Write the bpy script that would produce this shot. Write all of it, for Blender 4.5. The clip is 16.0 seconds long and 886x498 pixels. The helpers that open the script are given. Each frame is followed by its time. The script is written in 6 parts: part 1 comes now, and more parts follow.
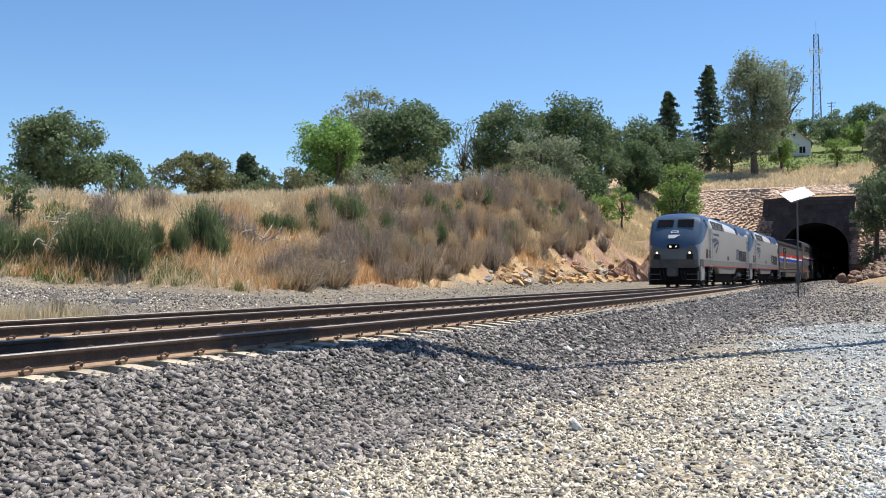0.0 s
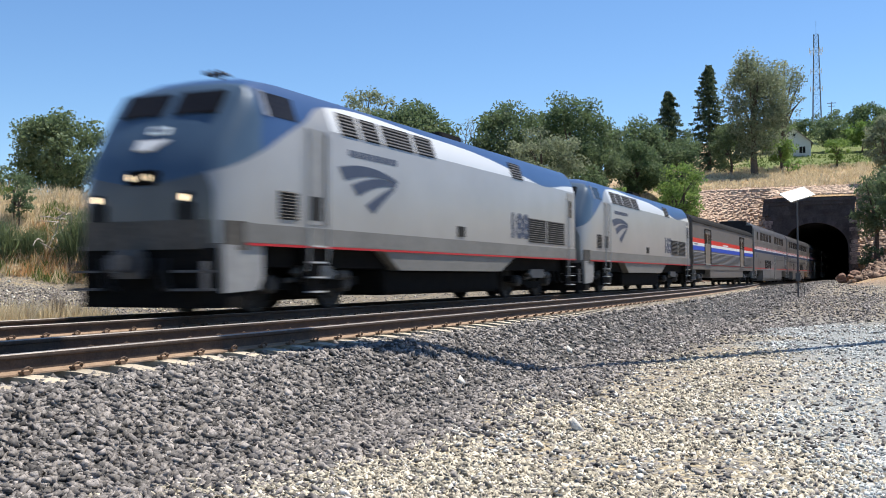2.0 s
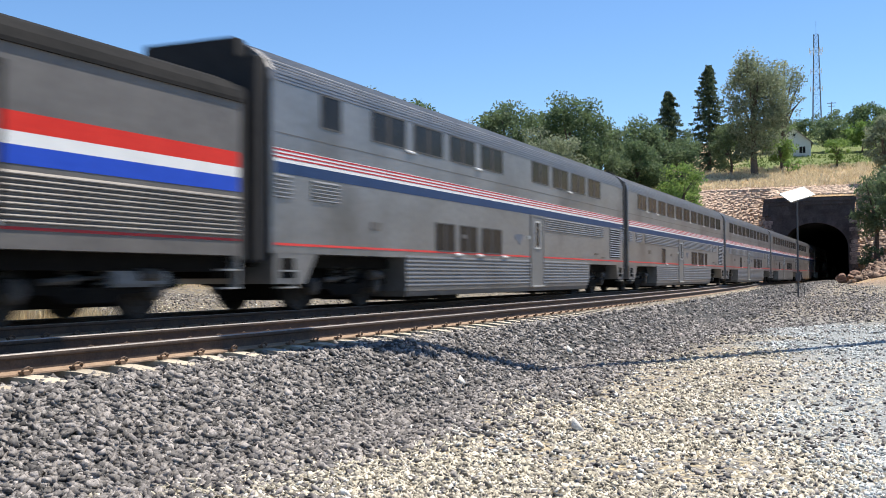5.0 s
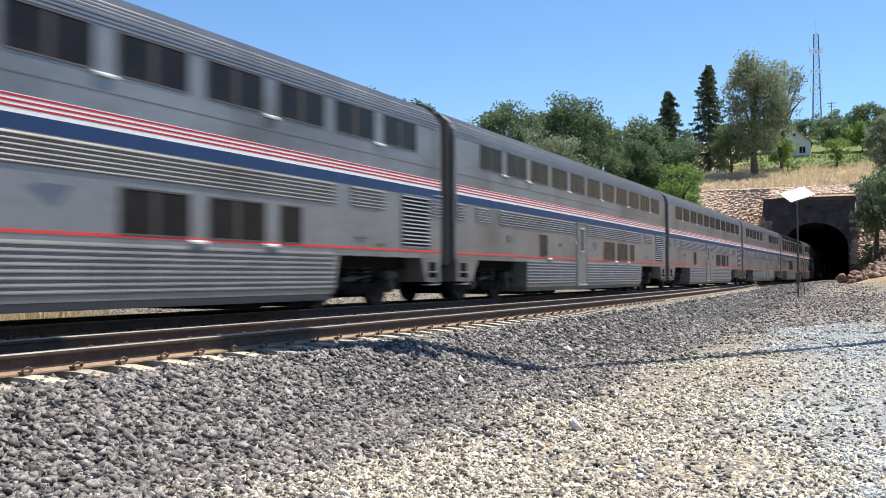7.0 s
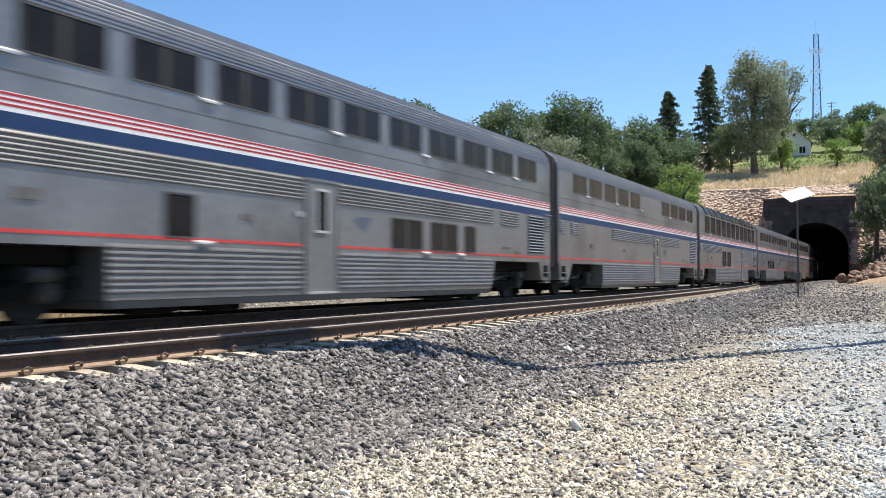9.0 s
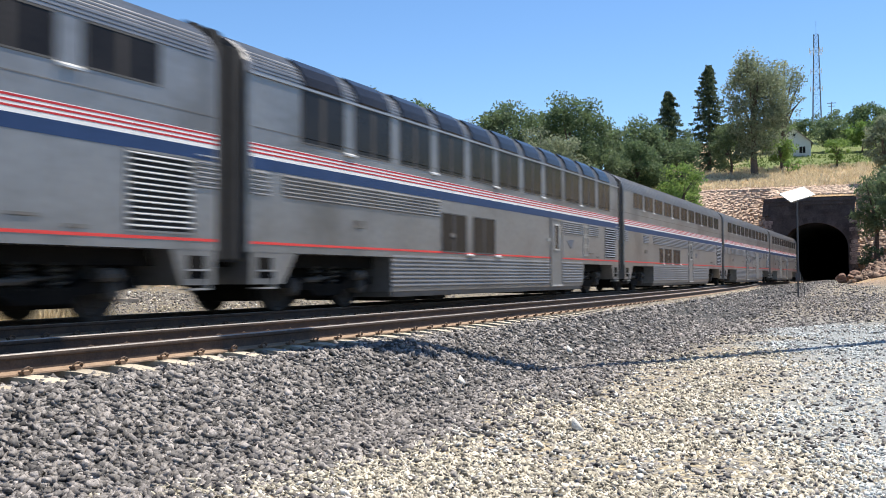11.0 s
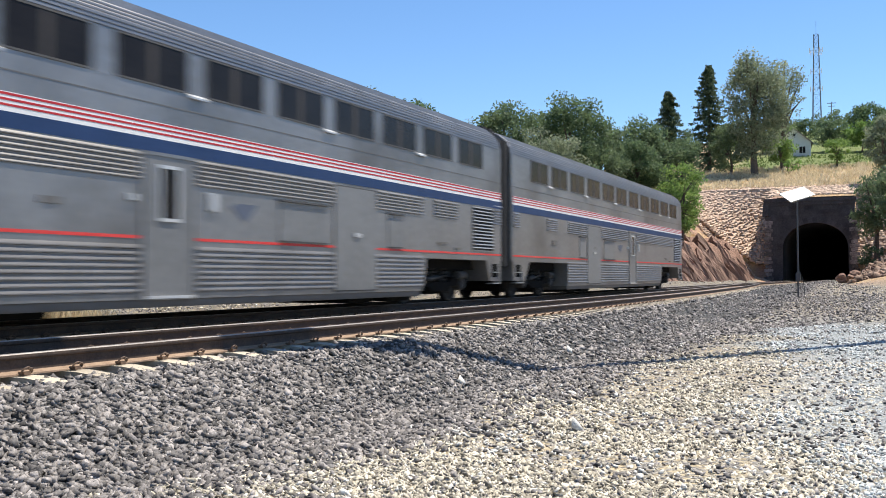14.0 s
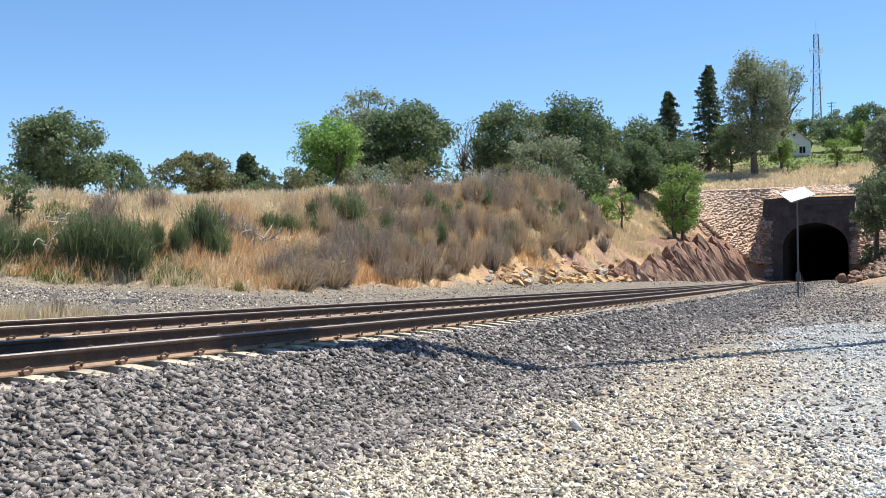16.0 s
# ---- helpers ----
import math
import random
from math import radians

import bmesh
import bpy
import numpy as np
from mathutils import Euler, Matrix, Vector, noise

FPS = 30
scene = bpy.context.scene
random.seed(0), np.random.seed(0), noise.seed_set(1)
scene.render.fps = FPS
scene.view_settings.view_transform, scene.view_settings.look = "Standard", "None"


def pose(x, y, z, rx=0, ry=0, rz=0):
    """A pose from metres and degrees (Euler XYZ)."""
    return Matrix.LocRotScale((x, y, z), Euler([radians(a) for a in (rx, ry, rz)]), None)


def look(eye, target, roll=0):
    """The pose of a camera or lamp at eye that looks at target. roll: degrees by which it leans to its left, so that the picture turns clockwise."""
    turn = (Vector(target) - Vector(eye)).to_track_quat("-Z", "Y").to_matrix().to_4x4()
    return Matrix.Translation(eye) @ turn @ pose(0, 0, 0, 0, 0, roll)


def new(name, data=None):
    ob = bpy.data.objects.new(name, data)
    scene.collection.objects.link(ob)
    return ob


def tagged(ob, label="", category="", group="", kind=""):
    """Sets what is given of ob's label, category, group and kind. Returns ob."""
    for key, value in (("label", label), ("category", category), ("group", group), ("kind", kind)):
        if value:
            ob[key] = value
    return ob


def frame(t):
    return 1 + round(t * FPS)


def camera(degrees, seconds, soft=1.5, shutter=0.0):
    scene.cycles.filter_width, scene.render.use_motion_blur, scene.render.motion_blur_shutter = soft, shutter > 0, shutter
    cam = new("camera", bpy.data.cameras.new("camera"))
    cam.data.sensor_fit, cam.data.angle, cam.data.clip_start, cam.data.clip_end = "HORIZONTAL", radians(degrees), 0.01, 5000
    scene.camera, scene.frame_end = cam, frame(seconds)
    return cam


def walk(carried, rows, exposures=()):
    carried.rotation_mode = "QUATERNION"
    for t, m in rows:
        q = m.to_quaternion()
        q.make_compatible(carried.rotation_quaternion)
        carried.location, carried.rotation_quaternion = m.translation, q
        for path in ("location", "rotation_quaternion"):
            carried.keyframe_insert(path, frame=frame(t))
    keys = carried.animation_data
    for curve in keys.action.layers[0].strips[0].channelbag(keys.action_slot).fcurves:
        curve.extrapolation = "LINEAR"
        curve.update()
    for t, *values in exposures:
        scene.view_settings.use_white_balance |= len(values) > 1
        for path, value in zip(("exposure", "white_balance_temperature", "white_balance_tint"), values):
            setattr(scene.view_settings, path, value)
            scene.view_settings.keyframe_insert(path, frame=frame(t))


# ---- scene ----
# camera, standing still on a tripod
cam = camera(47.05, 16.0, soft=0.95, shutter=0.45)
EYE = Vector((0.0, 0.0, 0.64))
YAW, PITCH, ROLL = radians(24.008), radians(1.558), -0.182
AIM = EYE + Vector((-math.sin(YAW) * math.cos(PITCH), math.cos(YAW) * math.cos(PITCH), math.sin(PITCH)))
STAND = look(EYE, AIM, ROLL)
walk(cam, [(0.0, STAND), (16.0, STAND)], exposures=[(0.0, 0.42), (2.5, 0.46), (6.0, 0.57), (16.0, 0.58)])

# ---- light: high summer sun, clear sky ----
SUN_AZ, SUN_EL = radians(56), radians(64)      # azimuth from +x towards +y
TO_SUN = Vector((math.cos(SUN_EL) * math.cos(SUN_AZ), math.cos(SUN_EL) * math.sin(SUN_AZ), math.sin(SUN_EL)))
world = bpy.data.worlds.new("sky")
scene.world = world
world.use_nodes = True
wn = world.node_tree.nodes
sky = wn.new("ShaderNodeTexSky")
sky.sky_type, sky.sun_disc = 'NISHITA', False
sky.sun_elevation, sky.sun_rotation = SUN_EL, radians(90) - SUN_AZ
sky.altitude, sky.air_density, sky.dust_density, sky.ozone_density = 800, 1.0, 0.0, 6.0
tint = wn.new("ShaderNodeHueSaturation")
tint.inputs["Saturation"].default_value, tint.inputs["Value"].default_value = 1.07, 0.94
world.node_tree.links.new(sky.outputs[0], tint.inputs["Color"])
world.node_tree.links.new(tint.outputs[0], wn["Background"].inputs[0])
wn["Background"].inputs[1].default_value = 0.12
sun = new("sun", bpy.data.lights.new("sun", 'SUN'))
sun.data.energy, sun.data.angle, sun.data.color = 5.3, radians(0.53), (1.0, 0.95, 0.86)
sun.matrix_world = look(TO_SUN * 100, (0, 0, 0))
scene.view_settings.exposure = 0.52

# ---- plan ----
NEAR_X, FAR_X, GAUGE, TIE_STEP = -7.576, -11.507, 0.753, 0.5843
PORTAL_Y = 140.0


def near_x(s):
    """Centre line of the siding, which closes up to the main track."""
    return max(FAR_X, NEAR_X - 0.00119 * max(s - 10, 0) ** 2 / 2)


def near_xs(s):
    return np.maximum(FAR_X, NEAR_X - 0.00119 * np.maximum(s - 10, 0) ** 2 / 2)


def smooth(a, b, v):
    u = np.clip((v - a) / (b - a), 0, 1)
    return u * u * (3 - 2 * u)


def lattice(ix, iy):
    v = np.sin(ix * 127.1 + iy * 311.7) * 43758.5453
    return v - np.floor(v)


def vnoise(x, y):
    """Smooth value noise in the plane, 0 to 1."""
    ix, iy = np.floor(x), np.floor(y)
    fx, fy = x - ix, y - iy
    fx, fy = fx * fx * (3 - 2 * fx), fy * fy * (3 - 2 * fy)
    a, b, c, d = lattice(ix, iy), lattice(ix + 1, iy), lattice(ix, iy + 1), lattice(ix + 1, iy + 1)
    return (a * (1 - fx) + b * fx) * (1 - fy) + (c * (1 - fx) + d * fx) * fy


def fbm(x, y, n=4):
    return sum(vnoise(x * 2 ** k + 17 * k, y * 2 ** k + 5 * k) / 2 ** (k + 1) for k in range(n))


def rock_zone(x, y):
    """Where the cutting lies bare beside the portal, 0 to 1."""
    return smooth(88, 96, y) * smooth(141, 132, y) * smooth(-16.2, -17, x) * smooth(-23.5, -21, x)


def ground_z(x, y):
    """Height of the land; the rail heads lie at 0."""
    x, y = np.asarray(x, float), np.asarray(y, float)
    base = -0.80 + 0.42 * smooth(18, 60, y) + 0.42 * smooth(60, 125, y)
    edge = near_xs(y) + 1.55
    bed = -0.26
    right = np.where(x < edge, bed, bed + (np.minimum(base, bed) - bed) * np.clip((x - edge) / 1.15, 0, 1))
    right = np.where((x >= edge) & (base > bed), bed + (base - bed) * smooth(0, 3, x - edge), right)
    # bank at the far right, before the portal
    rb = smooth(84, 118, y)
    right = right + rb * np.clip((x + 4.2) * 0.75, 0, 9) * smooth(-4.6, -2.5, x)
    # land across the tracks
    foot = -26.5 + 9.5 * smooth(17, 27, y)
    ye = y + 0.9 * np.minimum(x + 22, 0)
    high = np.interp(ye, [-60, 15, 24, 30, 40, 50, 75, 95, 115, 140, 200], [2.9, 3.0, 3.2, 3.7, 4.6, 5.4, 7.2, 9.0, 11.0, 12.4, 20])
    run = np.interp(y, [-60, 15, 28, 50, 75, 84, 96, 112, 140], [16, 14, 9.5, 7.5, 6.5, 12, 15, 15, 12])
    d = np.clip((foot - x), 0, None)
    u = np.clip(d / run, 0, 1)
    bank = high * (0.65 * u + 0.35 * smooth(0, 1, u)) + (0.075 - 0.045 * smooth(80, 115, y)) * np.clip(d - run, 0, 55)
    pad = 0.55 * smooth(-14.5, -26, x) * (1 - smooth(24, 34, y)) + 0.25 * smooth(35, 60, y)
    left = bed + (-0.30 - bed) * smooth(-13.1, -14, x) + (pad + 0.3) * smooth(-14, -16.8, x)
    left = left + bank + (fbm(x * 0.35, y * 0.35) - 0.5) * 0.9 * smooth(0.5, 4, d)
    rz = rock_zone(x, y)
    left = left + rz * (2.6 * smooth(-16.6, -18.2, x) * smooth(-24, -19, x) * (0.7 + 0.6 * fbm(y * 0.25, x * 0.1)) + 1.3 * (fbm(x * 0.9, y * 0.9) - 0.5))
    z = np.where(x < -13.1, left, right)
    # the hill over the tunnel
    top = np.interp(y, [139, 141, 146, 150, 205, 350, 600, 4000], [10.2, 10.6, 12.6, 13.2, 22.8, 48, 50, 30])
    side = smooth(-130, -45, x) * 0.8 + 0.2
    rise = smooth(128, 141, y) * smooth(-18.2, -15.2, x) * smooth(-1.8, -4.9, x)
    hill = np.where(y > 139, top * side, z)
    w = smooth(139.4, 141.6, y)
    ease = np.where((x < -15.4) | (x > -4.7), np.clip((y - 137.2) / 8.6, 0, 1), w)
    ease = np.where(x < -40, smooth(125, 190, y), ease)
    z = z * (1 - ease) + np.where(ease > 0, np.maximum(hill, z), z) * ease
    return z


# ---- materials ----
def shade(name):
    m = bpy.data.materials.new(name)
    m.use_nodes = True
    nt = m.node_tree
    return m, nt, nt.nodes["Principled BSDF"]


def mat(name, c1, c2, scale=4.0, rough=0.8, metal=0.0, bump=0.0, bscale=40.0, island=0.0, thing=0.0, rough2=None, stain=None, spec=0.5):
    """Two colours mixed by coarse and fine noise, with relief; island and thing vary the value piece by piece."""
    m, nt, b = shade(name)
    n, l = nt.nodes, nt.links
    co = n.new("ShaderNodeTexCoord")
    t1, t2 = n.new("ShaderNodeTexNoise"), n.new("ShaderNodeTexNoise")
    for t, s, d in ((t1, scale, 5), (t2, scale * 9, 3)):
        t.inputs["Scale"].default_value, t.inputs["Detail"].default_value = s, d
        l.new(co.outputs["Object"], t.inputs["Vector"])
    add = n.new("ShaderNodeMath"); add.operation = 'ADD'
    l.new(t1.outputs[0], add.inputs[0]); l.new(t2.outputs[0], add.inputs[1])
    ramp = n.new("ShaderNodeMapRange")
    ramp.inputs[1].default_value, ramp.inputs[2].default_value = 0.72, 1.28
    l.new(add.outputs[0], ramp.inputs[0])
    mix = n.new("ShaderNodeMix"); mix.data_type = 'RGBA'
    mix.inputs[6].default_value, mix.inputs[7].default_value = (*c1, 1), (*c2, 1)
    l.new(ramp.outputs[0], mix.inputs[0])
    out = mix.outputs[2]
    if stain:
        col, sc, lo, hi = stain
        t3 = n.new("ShaderNodeTexNoise"); t3.inputs["Scale"].default_value, t3.inputs["Detail"].default_value = sc, 6
        l.new(co.outputs["Object"], t3.inputs["Vector"])
        r3 = n.new("ShaderNodeMapRange"); r3.inputs[1].default_value, r3.inputs[2].default_value = lo, hi
        l.new(t3.outputs[0], r3.inputs[0])
        m3 = n.new("ShaderNodeMix"); m3.data_type = 'RGBA'
        m3.inputs[7].default_value = (*col, 1)
        l.new(r3.outputs[0], m3.inputs[0]); l.new(out, m3.inputs[6])
        out = m3.outputs[2]
    if island or thing:
        src = n.new("ShaderNodeNewGeometry").outputs["Random Per Island"] if island else n.new("ShaderNodeObjectInfo").outputs["Random"]
        k = island or thing
        vr = n.new("ShaderNodeMapRange"); vr.inputs[3].default_value, vr.inputs[4].default_value = 1 - k, 1 + k
        l.new(src, vr.inputs[0])
        hs = n.new("ShaderNodeHueSaturation")
        l.new(vr.outputs[0], hs.inputs["Value"]); l.new(out, hs.inputs["Color"])
        out = hs.outputs[0]
    l.new(out, b.inputs["Base Color"])
    b.inputs["Metallic"].default_value = metal
    b.inputs["Specular IOR Level"].default_value = spec
    if rough2 is None:
        b.inputs["Roughness"].default_value = rough
    else:
        rr = n.new("ShaderNodeMapRange"); rr.inputs[3].default_value, rr.inputs[4].default_value = rough, rough2
        l.new(t1.outputs[0], rr.inputs[0]); l.new(rr.outputs[0], b.inputs["Roughness"])
    if bump:
        t4 = n.new("ShaderNodeTexNoise"); t4.inputs["Scale"].default_value, t4.inputs["Detail"].default_value = bscale, 6
        l.new(co.outputs["Object"], t4.inputs["Vector"])
        bp = n.new("ShaderNodeBump"); bp.inputs["Strength"].default_value, bp.inputs["Distance"].default_value = 0.8, bump
        l.new(t4.outputs[0], bp.inputs["Height"]); l.new(bp.outputs[0], b.inputs["Normal"])
    return m


def leaf_mat(name, c1, c2, vary=0.0, trans=0.3, other=None):
    m, nt, b = shade(name)
    n, l = nt.nodes, nt.links
    rnd = n.new("ShaderNodeNewGeometry").outputs["Random Per Island"]
    mix = n.new("ShaderNodeMix"); mix.data_type = 'RGBA'
    mix.inputs[6].default_value, mix.inputs[7].default_value = (*c1, 1), (*c2, 1)
    l.new(rnd, mix.inputs[0])
    leaf = mix.outputs[2]
    if other:
        whole = n.new("ShaderNodeObjectInfo").outputs["Random"]
        m2 = n.new("ShaderNodeMix"); m2.data_type = 'RGBA'
        m2.inputs[7].default_value = (*other, 1)
        f2 = n.new("ShaderNodeMath"); f2.operation = 'MULTIPLY'; f2.inputs[1].default_value = vary
        l.new(whole, f2.inputs[0]); l.new(f2.outputs[0], m2.inputs[0]); l.new(leaf, m2.inputs[6])
        leaf = m2.outputs[2]
    l.new(leaf, b.inputs["Base Color"])
    b.inputs["Roughness"].default_value = 0.65
    b.inputs["Specular IOR Level"].default_value = 0.3
    tr = n.new("ShaderNodeBsdfTranslucent"); l.new(leaf, tr.inputs[0])
    ms = n.new("ShaderNodeMixShader"); ms.inputs[0].default_value = trans
    l.new(b.outputs[0], ms.inputs[1]); l.new(tr.outputs[0], ms.inputs[2])
    l.new(ms.outputs[0], n["Material Output"].inputs[0])
    return m


M_BALLAST = mat("ballast_stone", (0.08, 0.07, 0.064), (0.27, 0.241, 0.221), 7, 0.75, bump=0.004, bscale=70, island=0.72)
M_GRAVEL = mat("gravel_stone", (0.26, 0.225, 0.165), (0.575, 0.515, 0.405), 7, 0.85, bump=0.004, bscale=70, island=0.62)
M_GREYGRAVEL = mat("grey_gravel_stone", (0.29, 0.305, 0.30), (0.58, 0.60, 0.585), 7, 0.85, bump=0.003, bscale=90, island=0.5)
M_OCHRE = mat("ochre_rock", (0.42, 0.235, 0.10), (0.74, 0.50, 0.26), 2.0, 0.9, bump=0.05, bscale=8, thing=0.3)
M_PALE = mat("pale_stone", (0.55, 0.52, 0.46), (0.75, 0.72, 0.66), 7, 0.85, bump=0.004, bscale=90, island=0.25)
M_CONCRETE = mat("tie_concrete", (0.36, 0.30, 0.22), (0.52, 0.44, 0.33), 3, 0.85, bump=0.003, bscale=60, thing=0.15, stain=((0.3, 0.22, 0.15), 2.5, 0.55, 0.75))
# Rust of the rail sides, with their shade painted in.
M_RUSTSHADE = mat("rail_rust_in_shade", (0.035, 0.022, 0.016), (0.08, 0.05, 0.034), 5, 0.8, bump=0.002, bscale=80)
M_RAILTOP = mat("rail_head", (0.22, 0.19, 0.165), (0.36, 0.32, 0.28), 3, 0.45, 0.35, rough2=0.6)
M_FOOT = mat("rail_foot_dust_lit", (0.20, 0.125, 0.075), (0.34, 0.235, 0.155), 6, 0.9, bump=0.002, bscale=60)
M_CLIP = mat("clip_iron", (0.09, 0.055, 0.035), (0.18, 0.11, 0.07), 20, 0.8)
M_STEEL = mat("stainless_steel", (0.232, 0.224, 0.218), (0.322, 0.312, 0.304), 0.8, 0.32, 0.75, bump=0.002, bscale=3, rough2=0.5, stain=((0.14, 0.128, 0.116), 0.5, 0.5, 0.8))
M_STEELF = mat("ribbed_flank_steel", (0.165, 0.152, 0.14), (0.235, 0.22, 0.205), 0.8, 0.42, 0.5, rough2=0.56, stain=((0.14, 0.125, 0.11), 0.5, 0.5, 0.8))
M_STEELD = mat("smooth_door_steel", (0.20, 0.196, 0.19), (0.265, 0.26, 0.252), 0.9, 0.42, 0.5, rough2=0.55)
M_STEELR = mat("roof_steel", (0.20, 0.20, 0.21), (0.29, 0.29, 0.305), 0.8, 0.4, 0.7, rough2=0.55)
M_DULL = mat("weathered_steel", (0.125, 0.111, 0.10), (0.185, 0.168, 0.152), 0.9, 0.45, 0.4, bump=0.002, bscale=4, rough2=0.6)
M_BROWNDOOR = mat("dusty_brown_door", (0.13, 0.105, 0.082), (0.21, 0.172, 0.135), 1.2, 0.6, stain=((0.24, 0.17, 0.11), 1.4, 0.5, 0.75))
M_DARKROOF = mat("dark_roof_paint", (0.018, 0.018, 0.018), (0.034, 0.032, 0.031), 1.0, 0.9, spec=0.05)
M_BLACK = mat("underframe_black", (0.005, 0.0048, 0.0046), (0.013, 0.0115, 0.01), 3, 0.9, spec=0.1, bump=0.003, bscale=20)
M_TRUCK = mat("dusty_truck_iron", (0.03, 0.027, 0.024), (0.085, 0.075, 0.065), 4, 0.8)
M_RUBBER = mat("diaphragm_rubber", (0.017, 0.0165, 0.017), (0.032, 0.030, 0.030), 4, 0.8, spec=0.3)
M_WHEEL = mat("wheel_steel", (0.012, 0.011, 0.01), (0.03, 0.026, 0.023), 5, 0.7, 0.1)
M_GLASS = mat("tinted_glass", (0.012, 0.011, 0.012), (0.022, 0.02, 0.02), 1.5, 0.22, spec=0.1)
M_CURTAIN = mat("drawn_curtain", (0.028, 0.026, 0.027), (0.05, 0.046, 0.046), 2, 0.9)
M_GASKET = mat("window_gasket", (0.045, 0.043, 0.042), (0.08, 0.077, 0.075), 5, 0.7)
# Pale metal trim; on the drip lips it paints their sun glint.
M_CHROME = mat("polished_glint_lip", (0.50, 0.50, 0.50), (0.60, 0.60, 0.60), 6, 0.38, 0.3)
M_FRAME = mat("window_frame_steel", (0.30, 0.30, 0.30), (0.42, 0.42, 0.42), 4, 0.4, 0.6)
M_RED = mat("red_stripe_paint", (0.40, 0.018, 0.024), (0.49, 0.03, 0.034), 2, 0.5, spec=0.3)
M_LOWRED = mat("faded_red_stripe", (0.58, 0.04, 0.036), (0.68, 0.065, 0.055), 2, 0.5, spec=0.3)
M_BRIGHTRED = mat("bright_red_stripe", (0.58, 0.022, 0.012), (0.68, 0.035, 0.02), 2, 0.5, spec=0.25)
M_WHITE = mat("white_stripe_paint", (0.70, 0.69, 0.67), (0.80, 0.79, 0.77), 2, 0.5)
M_BLUE = mat("blue_stripe_paint", (0.012, 0.034, 0.095), (0.02, 0.048, 0.13), 2, 0.5, spec=0.25)
M_BRIGHTBLUE = mat("bright_blue_stripe", (0.012, 0.058, 0.42), (0.02, 0.075, 0.50), 2, 0.5, spec=0.25)
M_SILVER = mat("silver_paint", (0.26, 0.255, 0.25), (0.34, 0.335, 0.325), 0.7, 0.42, 0.25, rough2=0.5, stain=((0.33, 0.31, 0.28), 0.6, 0.55, 0.85))
M_LOCOGREY = mat("grey_sill_paint", (0.13, 0.125, 0.115), (0.185, 0.178, 0.165), 0.9, 0.5)
M_LOGO = mat("slate_blue_emblem", (0.03, 0.045, 0.085), (0.05, 0.065, 0.11), 3, 0.5)
M_LETTER = mat("grey_lettering", (0.07, 0.085, 0.12), (0.11, 0.125, 0.165), 3, 0.5)
M_LOUVRE = mat("dark_louvre", (0.012, 0.012, 0.012), (0.03, 0.028, 0.026), 5, 0.7, spec=0.2)
M_PORTAL = mat("sooty_portal_stone", (0.03, 0.029, 0.033), (0.085, 0.08, 0.082), 0.8, 0.9, bump=0.03, bscale=4, thing=0.3)
M_QUOIN = mat("quoin_stone", (0.045, 0.04, 0.042), (0.30, 0.26, 0.24), 2.2, 0.9, bump=0.03, bscale=5, thing=0.6)
M_TUNNEL = mat("tunnel_lining", (0.09, 0.09, 0.1), (0.16, 0.16, 0.17), 0.5, 0.95, bump=0.05, bscale=2)
M_ROCK = mat("cutting_rock", (0.125, 0.066, 0.045), (0.34, 0.20, 0.135), 1.3, 0.9, bump=0.12, bscale=5, thing=0.3, stain=((0.13, 0.085, 0.07), 0.7, 0.52, 0.7))
M_PALEROCK = mat("pale_rock", (0.42, 0.36, 0.30), (0.62, 0.56, 0.48), 2, 0.9, bump=0.02, bscale=12, thing=0.3)
M_BARK = mat("bark", (0.07, 0.052, 0.04), (0.15, 0.115, 0.09), 5, 0.9, bump=0.02, bscale=15)
M_OAK = leaf_mat("oak_leaf", (0.07, 0.115, 0.052), (0.175, 0.24, 0.115), trans=0.45, vary=.45, other=(0.20, 0.25, 0.14))
M_OAKGREY = leaf_mat("grey_oak_leaf", (0.155, 0.19, 0.115), (0.31, 0.35, 0.225), trans=0.5)
M_LIME = leaf_mat("bright_leaf", (0.13, 0.25, 0.055), (0.30, 0.45, 0.13), trans=0.5)
M_GREEN = leaf_mat("green_leaf", (0.12, 0.21, 0.045), (0.29, 0.40, 0.12), trans=0.5)
M_PINE = leaf_mat("conifer_needle", (0.055, 0.09, 0.05), (0.14, 0.18, 0.10), trans=0.35)
M_BROOM = leaf_mat("broom_stem", (0.10, 0.138, 0.062), (0.225, 0.27, 0.135), trans=0.5)
M_DRY = leaf_mat("dry_twig", (0.21, 0.155, 0.11), (0.50, 0.39, 0.275), trans=0.4, vary=.6, other=(0.64, 0.50, 0.29))
M_TWIG = leaf_mat("grey_twig", (0.21, 0.165, 0.125), (0.44, 0.365, 0.285), trans=0.35)
M_BROWNBUSH = leaf_mat("brownish_leaf", (0.11, 0.125, 0.055), (0.24, 0.25, 0.125), trans=0.5)
M_STRAW = leaf_mat("straw_grass", (0.48, 0.385, 0.235), (0.80, 0.69, 0.48), trans=0.45)
M_RUSSET = leaf_mat("russet_grass", (0.46, 0.26, 0.11), (0.74, 0.48, 0.25), trans=0.45)
M_LAWN = leaf_mat("green_grass", (0.10, 0.16, 0.035), (0.20, 0.26, 0.07), trans=0.3)
M_WALLPAINT = mat("white_house_paint", (0.60, 0.58, 0.54), (0.68, 0.66, 0.62), 1, 0.7)
M_SHINGLE = mat("roof_shingle", (0.20, 0.17, 0.16), (0.30, 0.26, 0.24), 2, 0.9)
M_GALV = mat("galvanised_steel", (0.12, 0.13, 0.14), (0.19, 0.20, 0.21), 2, 0.5, 0.5)
